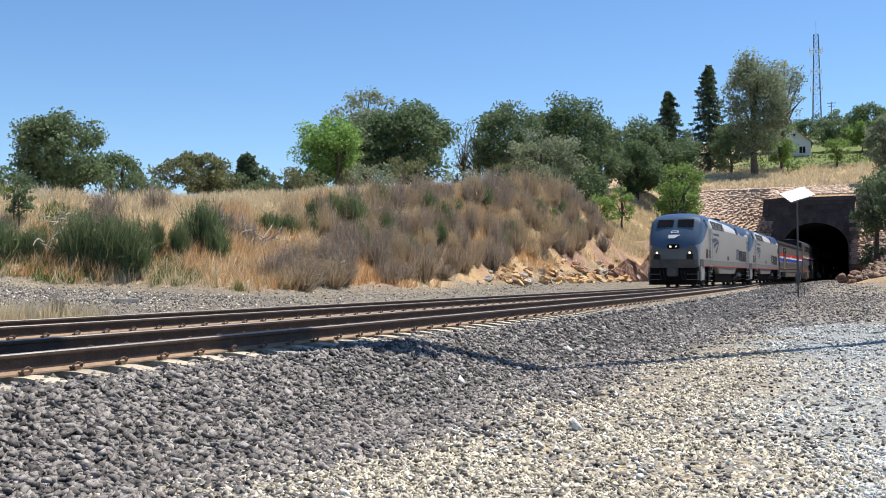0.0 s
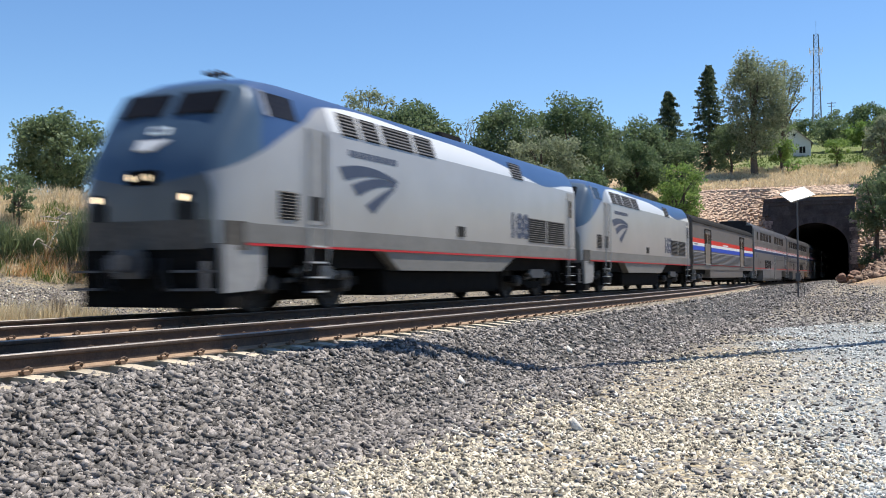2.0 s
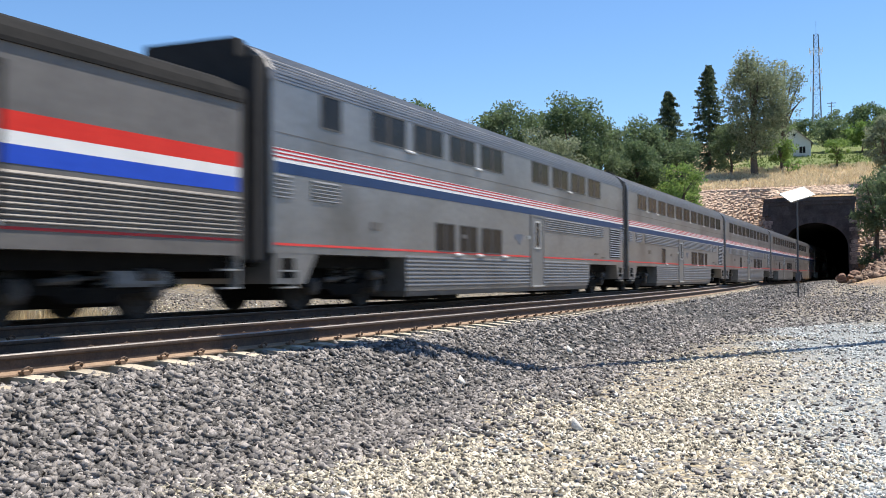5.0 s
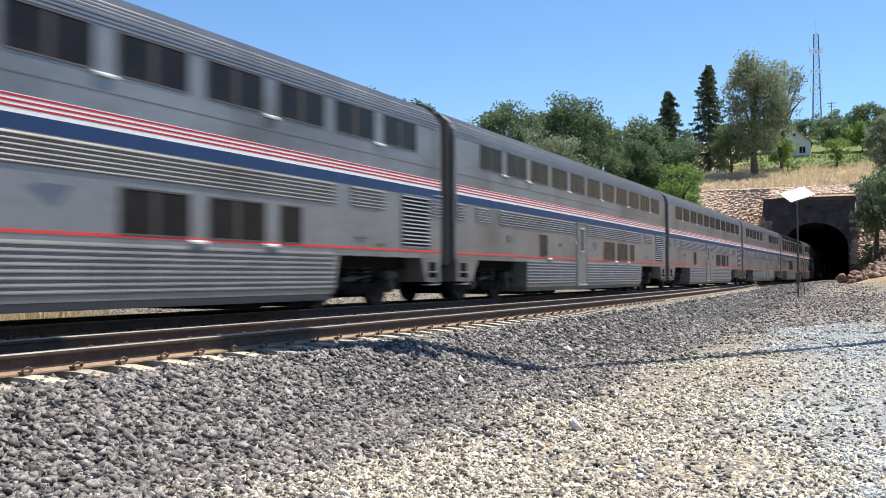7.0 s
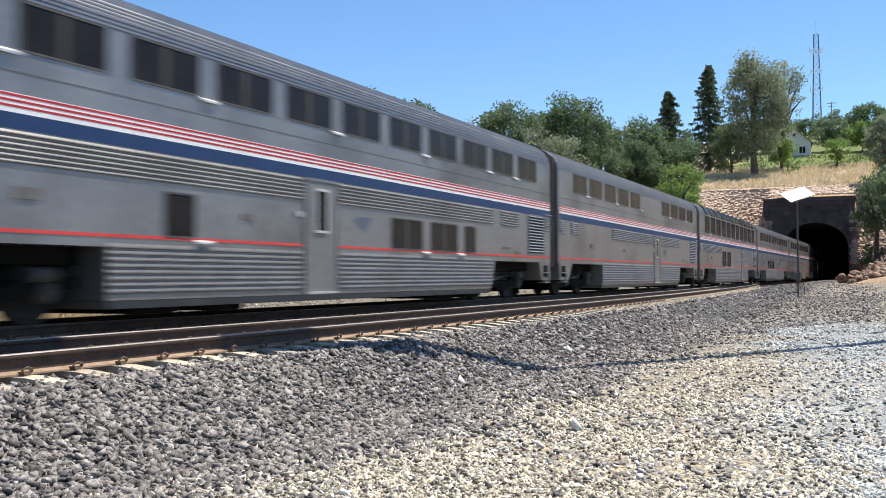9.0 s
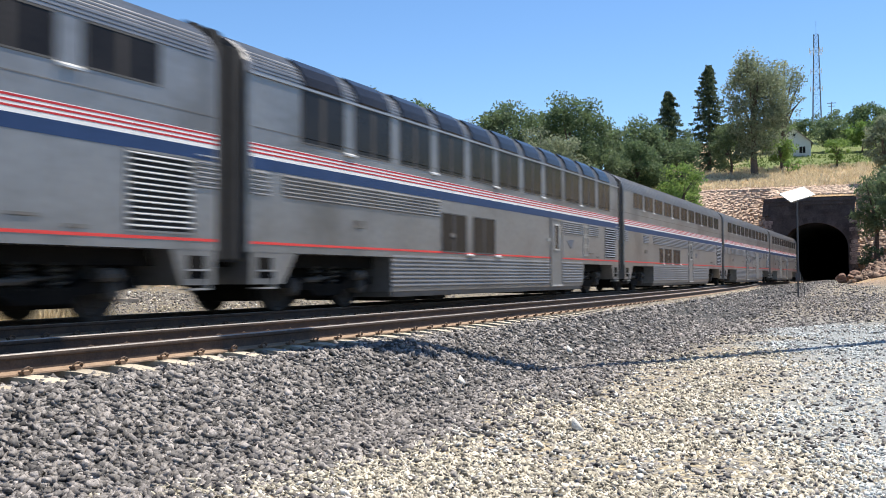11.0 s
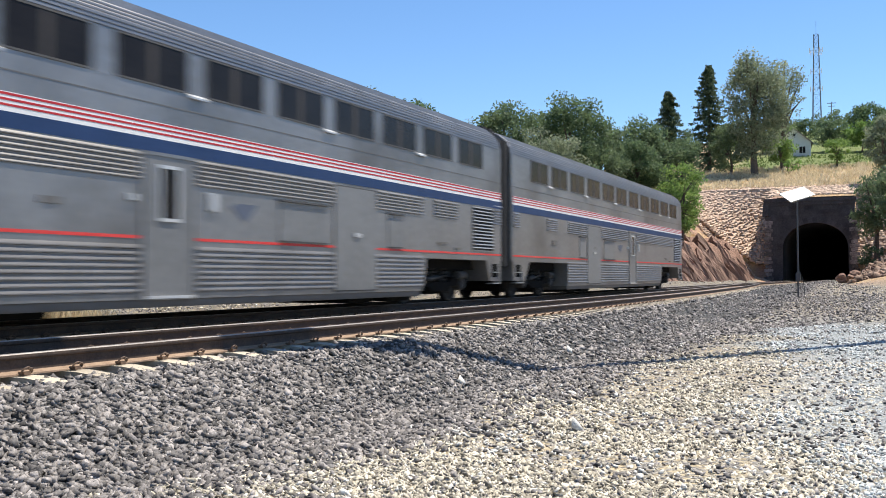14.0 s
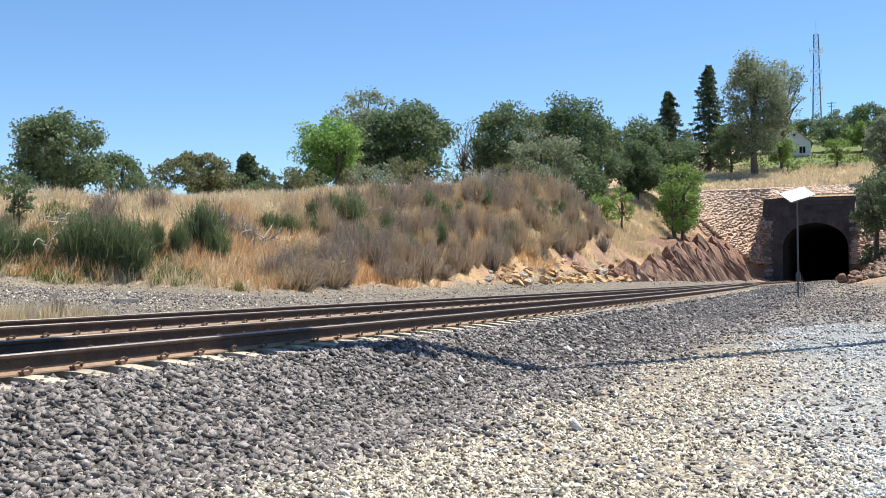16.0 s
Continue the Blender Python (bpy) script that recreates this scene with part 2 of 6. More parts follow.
M_DARKPOLE = mat("dark_steel_pole", (0.06, 0.06, 0.065), (0.11, 0.11, 0.115), 4, 0.5, 0.3)
# White of the mast's antennas, and the glare painted on the solar panel.
M_PANEL = mat("white_panel_and_glare", (0.80, 0.80, 0.79), (0.86, 0.86, 0.85), 3, 0.35)
M_WOOD = mat("pole_wood", (0.10, 0.075, 0.055), (0.19, 0.15, 0.11), 4, 0.85, bump=0.01, bscale=20)
M_DEADWOOD = mat("bleached_wood", (0.30, 0.26, 0.22), (0.50, 0.45, 0.39), 5, 0.9, bump=0.01, bscale=20)
# Front sill colour: grime, with the front's shade painted in.
M_GRIMESHADE = mat("grimy_shaded_front_paint", (0.05, 0.043, 0.036), (0.105, 0.092, 0.076), 1.8, 0.7, bump=0.002, bscale=10)
M_CABLE = mat("black_cable", (0.02, 0.02, 0.02), (0.03, 0.03, 0.03), 4, 0.6)


def lamp_mat(name, col, power):
    m, nt, b = shade(name)
    b.inputs["Base Color"].default_value = (*col, 1)
    b.inputs["Emission Color"].default_value = (*col, 1)
    b.inputs["Emission Strength"].default_value = power
    return m


M_HEADLIGHT = lamp_mat("lit_headlamp", (1.0, 0.78, 0.5), 1.8)
M_NUMBERBOARD = lamp_mat("lit_number_board", (0.6, 0.68, 0.72), 0.15)


def loco_paint():
    """Silver sides, white flash and blue nose, shoulder and roof, set off along the body by a curve."""
    m, nt, b = shade("locomotive_paint")
    n, l = nt.nodes, nt.links
    co = n.new("ShaderNodeTexCoord")
    sep = n.new("ShaderNodeSeparateXYZ"); l.new(co.outputs["Object"], sep.inputs[0])
    fc = n.new("ShaderNodeFloatCurve")
    sc = n.new("ShaderNodeMath"); sc.operation = 'DIVIDE'; sc.inputs[1].default_value = 21.0
    l.new(sep.outputs["Y"], sc.inputs[0]); l.new(sc.outputs[0], fc.inputs["Value"])
    cv = fc.mapping.curves[0]
    pts = [(0, 2.22), (0.9, 2.42), (3.3, 3.5), (4.4, 3.96), (9.2, 3.98), (12.5, 3.88), (15.4, 3.62), (17.2, 3.44), (18.5, 3.5), (19.4, 3.6), (21, 3.7)]
    cv.points[0].location, cv.points[1].location = (0, pts[0][1] / 5), (1, pts[-1][1] / 5)
    for y, z in pts[1:-1]:
        cv.points.new(y / 21, z / 5)
    fc.mapping.update()

    def math_(op, a, bb):
        q = n.new("ShaderNodeMath"); q.operation = op
        for i, v in enumerate((a, bb)):
            if isinstance(v, (int, float)):
                q.inputs[i].default_value = v
            else:
                l.new(v, q.inputs[i])
        return q.outputs[0]

    vee = math_('MAXIMUM', math_('SUBTRACT', 0.20, math_('MULTIPLY', math_('ABSOLUTE', sep.outputs["X"], 0.0), 0.15)), 0.0)
    vee = math_('MULTIPLY', vee, math_('LESS_THAN', sep.outputs["Y"], 0.95))
    blue = math_('GREATER_THAN', math_('ADD', sep.outputs["Z"], vee), math_('MULTIPLY', fc.outputs[0], 5.0))
    white = math_('MULTIPLY', math_('GREATER_THAN', sep.outputs["Z"], 3.47), math_('GREATER_THAN', sep.outputs["Y"], 4.3))
    noise_ = n.new("ShaderNodeTexNoise"); noise_.inputs["Scale"].default_value, noise_.inputs["Detail"].default_value = 0.8, 6
    l.new(co.outputs["Object"], noise_.inputs["Vector"])

    def mixc(f, a, c):
        q = n.new("ShaderNodeMix"); q.data_type = 'RGBA'
        l.new(f, q.inputs[0])
        for i, v in ((6, a), (7, c)):
            if isinstance(v, tuple):
                q.inputs[i].default_value = (*v, 1)
            else:
                l.new(v, q.inputs[i])
        return q.outputs[2]

    silver = mixc(noise_.outputs[0], (0.27, 0.265, 0.258), (0.375, 0.37, 0.362))
    deep = mixc(noise_.outputs[0], (0.030, 0.068, 0.165), (0.046, 0.092, 0.205))
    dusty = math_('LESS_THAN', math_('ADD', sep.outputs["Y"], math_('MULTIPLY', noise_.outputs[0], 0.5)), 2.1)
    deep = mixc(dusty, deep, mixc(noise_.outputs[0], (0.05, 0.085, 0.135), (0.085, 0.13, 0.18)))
    # Silver front painted darker, for grime and for the shade on that face.
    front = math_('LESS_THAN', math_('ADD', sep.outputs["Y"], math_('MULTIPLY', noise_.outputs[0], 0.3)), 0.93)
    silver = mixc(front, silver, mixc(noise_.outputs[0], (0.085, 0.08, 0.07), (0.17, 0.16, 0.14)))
    body = mixc(blue, mixc(white, silver, (0.66, 0.66, 0.65)), deep)
    l.new(body, b.inputs["Base Color"])
    b.inputs["Roughness"].default_value, b.inputs["Metallic"].default_value = 0.32, 0.15
    return m


M_LOCO = loco_paint()


# ---- mesh helpers ----
def np_mesh(name, verts, faces):
    me = bpy.data.meshes.new(name)
    verts, faces = np.asarray(verts, np.float32), np.asarray(faces, np.int32)
    k = faces.shape[1]
    me.vertices.add(len(verts)); me.vertices.foreach_set("co", verts.ravel())
    me.loops.add(faces.size); me.loops.foreach_set("vertex_index", faces.ravel())
    me.polygons.add(len(faces)); me.polygons.foreach_set("loop_start", np.arange(0, faces.size, k, dtype=np.int32))
    me.update(calc_edges=True)
    return me


def to_mesh(bm, name):
    bmesh.ops.recalc_face_normals(bm, faces=bm.faces)
    me = bpy.data.meshes.new(name)
    bm.to_mesh(me); bm.free()
    return me


def part(name, shape, material, parent, label="", at=None):
    """Links a bmesh or mesh as one part under its thing."""
    me = shape if isinstance(shape, bpy.types.Mesh) else to_mesh(shape, name)
    if material and not me.materials:
        me.materials.append(material)
    ob = new(name, me)
    ob.parent = parent
    if at is not None:
        ob.matrix_basis = at
    return tagged(ob, label)


def thing(name, label, category, group="", at=None, shape=None, material=None, kind=""):
    ob = new(name, None)
    if shape is not None:
        bpy.data.objects.remove(ob)
        me = shape if isinstance(shape, bpy.types.Mesh) else to_mesh(shape, name)
        if material and not me.materials:
            me.materials.append(material)
        ob = new(name, me)
    if at is not None:
        ob.matrix_basis = at
    return tagged(ob, label, category, group, kind)


def boxes(*specs, bevel=0.0):
    """A bmesh of boxes (x0, x1, y0, y1, z0, z1)."""
    bm = bmesh.new()
    for x0, x1, y0, y1, z0, z1 in specs:
        made = bmesh.ops.create_cube(bm, size=1)
        for v in made["verts"]:
            v.co = ((x0 + x1) / 2 + v.co.x * (x1 - x0), (y0 + y1) / 2 + v.co.y * (y1 - y0), (z0 + z1) / 2 + v.co.z * (z1 - z0))
    if bevel:
        bmesh.ops.bevel(bm, geom=bm.edges[:], offset=bevel, segments=2, affect='EDGES')
    return bm


def loft(sections, closed=True, caps=True):
    """A skin over sections of equal point counts."""
    bm = bmesh.new()
    rings = [[bm.verts.new(p) for p in sec] for sec in sections]
    k = len(rings[0])
    for a, b in zip(rings, rings[1:]):
        for i in range(k if closed else k - 1):
            j = (i + 1) % k
            try:
                bm.faces.new((a[i], a[j], b[j], b[i]))
            except ValueError:
                pass
    if caps:
        bm.faces.new(rings[0]); bm.faces.new(list(reversed(rings[-1])))
    return bm


def prism(outline, y0, y1):
    """An outline in x and z drawn out along y."""
    return loft([[(x, y, z) for x, z in outline] for y in (y0, y1)])


def tubes(paths, seg=6):
    """Round rods along paths of (x, y, z, radius)."""
    bm = bmesh.new()
    for path in paths:
        P = [Vector(p[:3]) for p in path]
        rings = []
        for i, p in enumerate(P):
            d = (P[min(i + 1, len(P) - 1)] - P[max(i - 1, 0)]).normalized()
            a = d.orthogonal().normalized(); b = d.cross(a)
            rings.append([bm.verts.new(p + (a * math.cos(2 * math.pi * k / seg) + b * math.sin(2 * math.pi * k / seg)) * path[i][3]) for k in range(seg)])
        for r, q in zip(rings, rings[1:]):
            m0 = min(range(seg), key=lambda s: (q[s].co - r[0].co).length)
            for k in range(seg):
                bm.faces.new((r[k], r[(k + 1) % seg], q[(k + 1 + m0) % seg], q[(k + m0) % seg]))
        bm.faces.new(rings[0]); bm.faces.new(rings[-1])
    return bm


def wheel_shape(r, w, x, y, z):
    """A flanged disc on an axle along x."""
    bm = bmesh.new()
    prof = [(-w / 2, 0.02), (-w / 2, r * 0.55), (-w * 0.2, r * 0.6), (-w * 0.2, r * 0.8), (-w / 2, r * 0.86), (-w / 2, r), (w / 2, r + 0.02), (w / 2 + 0.03, r + 0.02), (w / 2 + 0.03, 0.02)]
    rings = [[bm.verts.new((x - px, y + pr * math.cos(a), z + pr * math.sin(a))) for px, pr in prof] for a in [2 * math.pi * k / 20 for k in range(20)]]
    for i in range(20):
        a, b = rings[i], rings[(i + 1) % 20]
        for k in range(len(prof) - 1):
            bm.faces.new((a[k], a[k + 1], b[k + 1], b[k]))
    return bm


STORE = {}


def kept(key, make):
    """One mesh for alike parts."""
    if key not in STORE:
        made = make()
        STORE[key] = made if isinstance(made, bpy.types.Mesh) else to_mesh(made, key if isinstance(key, str) else str(key[0]))
    return STORE[key]


# ---- the land ----
def lines(*segs):
    out = []
    for a, b, st in segs:
        out += list(np.arange(a, b, st))
    return np.array(sorted(set(np.round(out, 3))))


def zones(x, y):
    """Shares of dry grass, bare rock, lawn and pale gravel at a place."""
    foot = -26.5 + 9.5 * smooth(17, 27, y)
    w = (fbm(x * 0.5, y * 0.5) - 0.5)
    grass = smooth(foot - 0.2, foot - 2.2, x + w * 2.4) * np.where(y < 137, 1.0, 0.0)
    lower = smooth(foot - 0.4, foot - 1.2, x + w) * smooth(foot - 5, foot - 2.2, x + w * 3) * smooth(30, 40, y) * smooth(141, 134, y)
    lower = lower * smooth(0.28, 0.42, fbm(x * 0.3 + 9, y * 0.3) + 0.10 * smooth(60, 95, y))
    rock = np.maximum(rock_zone(x, y), lower * 0.9)
    rock = np.maximum(rock, smooth(126, 131, y) * smooth(150, 146.5, y) * smooth(-30, -24, x) * smooth(12, 4, x))
    rock = np.maximum(rock, smooth(84, 100, y) * smooth(147, 146, y) * smooth(-4.4, -3, x) * smooth(14, 8, x))
    hilltop = smooth(145.5, 148, y)
    grass = np.maximum(grass, hilltop)
    lawn = smooth(181, 186, y + w * 6) * smooth(-34, -24, x + w * 8)
    pale = smooth(-1.1, 1.0, x + 0.12 * y - 0.2 + w * 2.2) * smooth(36, 27, y + w * 5)
    return grass, rock, lawn, pale


def ground_mat():
    m, nt, b = shade("land")
    n, l = nt.nodes, nt.links
    co = n.new("ShaderNodeTexCoord")

    def noise_at(scale, detail=6):
        t = n.new("ShaderNodeTexNoise"); t.inputs["Scale"].default_value, t.inputs["Detail"].default_value = scale, detail
        l.new(co.outputs["Object"], t.inputs["Vector"])
        return t.outputs[0]

    def rng(v, a, c):
        r = n.new("ShaderNodeMapRange"); r.inputs[1].default_value, r.inputs[2].default_value = a, c
        l.new(v, r.inputs[0]); return r.outputs[0]

    def mixc(f, a, c):
        q = n.new("ShaderNodeMix"); q.data_type = 'RGBA'
        l.new(f, q.inputs[0])
        for i, v in ((6, a), (7, c)):
            if isinstance(v, tuple):
                q.inputs[i].default_value = (*v, 1)
            else:
                l.new(v, q.inputs[i])
        return q.outputs[2]

    za = n.new("ShaderNodeAttribute"); za.attribute_name = "zone"
    zb = n.new("ShaderNodeAttribute"); zb.attribute_name = "bed"
    za_s, zb_s = n.new("ShaderNodeSeparateColor"), n.new("ShaderNodeSeparateColor")
    l.new(za.outputs["Color"], za_s.inputs[0]); l.new(zb.outputs["Color"], zb_s.inputs[0])
    big, mid, fine, grit = noise_at(0.25), noise_at(1.6), noise_at(9), noise_at(38, 3)
    vor = n.new("ShaderNodeTexVoronoi"); vor.inputs["Scale"].default_value = 24
    l.new(co.outputs["Object"], vor.inputs["Vector"])
    vs = n.new("ShaderNodeSeparateColor"); l.new(vor.outputs["Color"], vs.inputs[0])
    sand = mixc(rng(mid, 0.35, 0.65), (0.36, 0.28, 0.165), (0.50, 0.405, 0.26))
    pebble = mixc(vs.outputs[0], (0.11, 0.10, 0.09), (0.36, 0.33, 0.29))
    gravel = mixc(rng(fine, 0.38, 0.55), sand, pebble)
    pale = mixc(vs.outputs[0], (0.20, 0.21, 0.205), (0.44, 0.45, 0.435))
    gravel = mixc(za_s.outputs[2], gravel, pale)
    # Ground under the ballast painted dark, as shade in the gaps between stones.
    ballast = mixc(vs.outputs[0], (0.03, 0.029, 0.028), (0.13, 0.125, 0.12))
    gravel = mixc(zb_s.outputs[0], gravel, ballast)
    grass = mixc(rng(mid, 0.35, 0.65), (0.48, 0.37, 0.21), (0.68, 0.56, 0.37))
    grass = mixc(rng(big, 0.46, 0.62), grass, (0.42, 0.26, 0.13))
    grass = mixc(rng(grit, 0.35, 0.7), mixc(rng(fine, 0.3, 0.7), (0.28, 0.20, 0.12), (0.42, 0.31, 0.18)), grass)
    rock = mixc(rng(mid, 0.38, 0.6), (0.36, 0.20, 0.10), (0.56, 0.35, 0.17))
    rock = mixc(rng(fine, 0.4, 0.62), rock, (0.55, 0.40, 0.235))
    rock = mixc(rng(big, 0.45, 0.6), rock, mixc(rng(fine, 0.35, 0.65), (0.24, 0.13, 0.105), (0.40, 0.25, 0.20)))
    lawn = mixc(rng(fine, 0.35, 0.65), (0.11, 0.15, 0.045), (0.21, 0.235, 0.085))
    rock = mixc(zb_s.outputs[2], rock, mixc(rng(fine, 0.35, 0.65), (0.19, 0.105, 0.072), (0.36, 0.225, 0.16)))
    col = mixc(za_s.outputs[0], gravel, grass)
    col = mixc(zb_s.outputs[1], col, lawn)
    col = mixc(za_s.outputs[1], col, rock)
    l.new(col, b.inputs["Base Color"])
    b.inputs["Roughness"].default_value = 0.95
    b.inputs["Specular IOR Level"].default_value = 0.2
    vd = n.new("ShaderNodeMath"); vd.operation = 'SUBTRACT'; vd.inputs[0].default_value = 1.0
    l.new(vor.outputs["Distance"], vd.inputs[1])
    hs = n.new("ShaderNodeMath"); hs.operation = 'ADD'; l.new(vd.outputs[0], hs.inputs[0]); l.new(fine, hs.inputs[1])
    bp = n.new("ShaderNodeBump"); bp.inputs["Strength"].default_value, bp.inputs["Distance"].default_value = 0.9, 0.05
    l.new(hs.outputs[0], bp.inputs["Height"]); l.new(bp.outputs[0], b.inputs["Normal"])
    return m


def relief(X, Y):
    """Lumps of the rock faces and of the tussocky grass."""
    grass, rock, lawn, pale = zones(X, Y)
    ridge = np.abs(((Y * 0.9 + X * 0.55 + (fbm(X * .6, Y * .6) - .5) * 2.2) / 1.3) % 1 - 0.5) * 2
    out = rock * (fbm(X * 1.3, Y * 1.3) - 0.5) * 0.8 * smooth(-13, -17, X) * smooth(138, 130, Y) + grass * (fbm(X * 1.1 + 3, Y * 1.1) - 0.5) * 0.3
    return out + rock_zone(X, Y) * (ridge - 0.5) * 0.5 * smooth(-16.6, -17.6, X) * smooth(132, 126, Y)


def build_ground():
    gx = lines((-3000, -400, 400), (-400, -100, 40), (-100, -46, 4), (-46, -26, .8), (-26, -8.4, .35), (-8.4, .6, .15), (.6, 12, .7), (12, 60, 4), (60, 400, 40), (400, 3001, 400))
    gy = lines((-3000, -100, 400), (-100, -10, 15), (-10, 0, 2), (0, 60, .5), (60, 139, .6), (139, 150, .5), (150, 260, 3), (260, 600, 20), (600, 3001, 300))
    X, Y = np.meshgrid(gx, gy)
    Z = ground_z(X, Y)
    grass, rock, lawn, pale = zones(X, Y)
    Z = Z + relief(X, Y)
    r, c = X.shape
    idx = np.arange(r * c).reshape(r, c)
    faces = np.stack([idx[:-1, :-1], idx[:-1, 1:], idx[1:, 1:], idx[1:, :-1]], -1).reshape(-1, 4)
    cx, cy = X[:-1, :-1].ravel(), Y[:-1, :-1].ravel()
    keep = ~((cx > -14.6) & (cx < -4.9) & (cy >= 138.9) & (cy < 142))      # the tunnel's mouth
    me = np_mesh("ground", np.stack([X, Y, Z], -1).reshape(-1, 3), faces[keep])
    edge = near_xs(Y) + 1.55
    wob = (fbm(X * 0.8, Y * 0.8) - 0.5) * 1.2
    far = smooth(25, 36, Y + wob * 3) * smooth(8, 4, X)
    bed = np.maximum(smooth(edge + 2.5, edge + 1.4, X + wob * 0.8 - 0.02 * (Y - 10)), far * .22) * (.35 * smooth(-27, -17, X) + .65 * smooth(-15.5, -13.3, X)) * smooth(140, 134, Y)
    one = np.ones_like(X)
    for nm, cols in (("zone", (grass, rock, pale)), ("bed", (bed, lawn, rock_zone(X, Y)))):
        at_ = me.color_attributes.new(nm, 'FLOAT_COLOR', 'POINT')
        at_.data.foreach_set("color", np.stack([*cols, one], -1).astype(np.float32).ravel())
    me.polygons.foreach_set("use_smooth", np.ones(len(me.polygons), bool))
    me.materials.append(ground_mat())
    return tagged(new("ground", me), "dry grassy cutting with gravel trackside and hill", "ground", kind="structure")


build_ground()


# ---- loose stones ----
def stones(name, label, pos, size, material, seed, flat=0.6, parent=None):
    """Angular crushed stones, all in one mesh."""
    rg = np.random.default_rng(seed)
    k = len(pos)
    cube = np.array([[x, y, z] for x in (-1, 1) for y in (-1, 1) for z in (-1, 1)], float) * 0.5
    V = cube[None] + rg.uniform(-0.30, 0.30, (k, 8, 3))
    V *= (size[:, None] * rg.uniform([0.95, 0.7, flat * 0.6], [1.4, 1.15, flat * 1.1], (k, 3)))[:, None]
    a, t, s = rg.uniform(0, 2 * np.pi, k), rg.normal(0, 0.55, k), rg.normal(0, 0.55, k)
    ca, sa, ct, st, cs, ss = np.cos(a), np.sin(a), np.cos(t), np.sin(t), np.cos(s), np.sin(s)
    R = np.empty((k, 3, 3))
    R[:, 0, 0], R[:, 0, 1], R[:, 0, 2] = ca * cs, ca * ss * st - sa * ct, ca * ss * ct + sa * st
    R[:, 1, 0], R[:, 1, 1], R[:, 1, 2] = sa * cs, sa * ss * st + ca * ct, sa * ss * ct - ca * st
    R[:, 2, 0], R[:, 2, 1], R[:, 2, 2] = -ss, cs * st, cs * ct
    V = np.einsum('kij,kvj->kvi', R, V) + pos[:, None]
    f = np.array([[0, 1, 3, 2], [4, 6, 7, 5], [0, 4, 5, 1], [2, 3, 7, 6], [0, 2, 6, 4], [1, 5, 7, 3]])
    F = (f[None] + 8 * np.arange(k)[:, None, None]).reshape(-1, 4)
    me = np_mesh(name, V.reshape(-1, 3), F)
    me.materials.append(material)
    return tagged(new(name, me), label, "gravel", kind="stuff")


def chips(name, label, pos, size, material, seed):
    """Small pointed chips of stone."""
    rg = np.random.default_rng(seed)
    k = len(pos)
    base = np.array([[1, 0, -.2], [0, 1, -.2], [-1, 0, -.2], [0, -1, -.2], [0, 0, .75]])
    V = base[None] + rg.uniform(-.4, .4, (k, 5, 3))
    a = rg.uniform(0, 2 * np.pi, k)
    c, s = np.cos(a)[:, None], np.sin(a)[:, None]
    V = np.stack([V[..., 0] * c - V[..., 1] * s, V[..., 0] * s + V[..., 1] * c, V[..., 2]], -1) * size[:, None, None] + pos[:, None]
    i = np.arange(k)[:, None] * 5
    F = np.concatenate([i + [0, 1, 4], i + [1, 2, 4], i + [2, 3, 4], i + [3, 0, 4]])
    me = np_mesh(name, V.reshape(-1, 3), F)
    me.materials.append(material)
    return tagged(new(name, me), label, "gravel", kind="stuff")


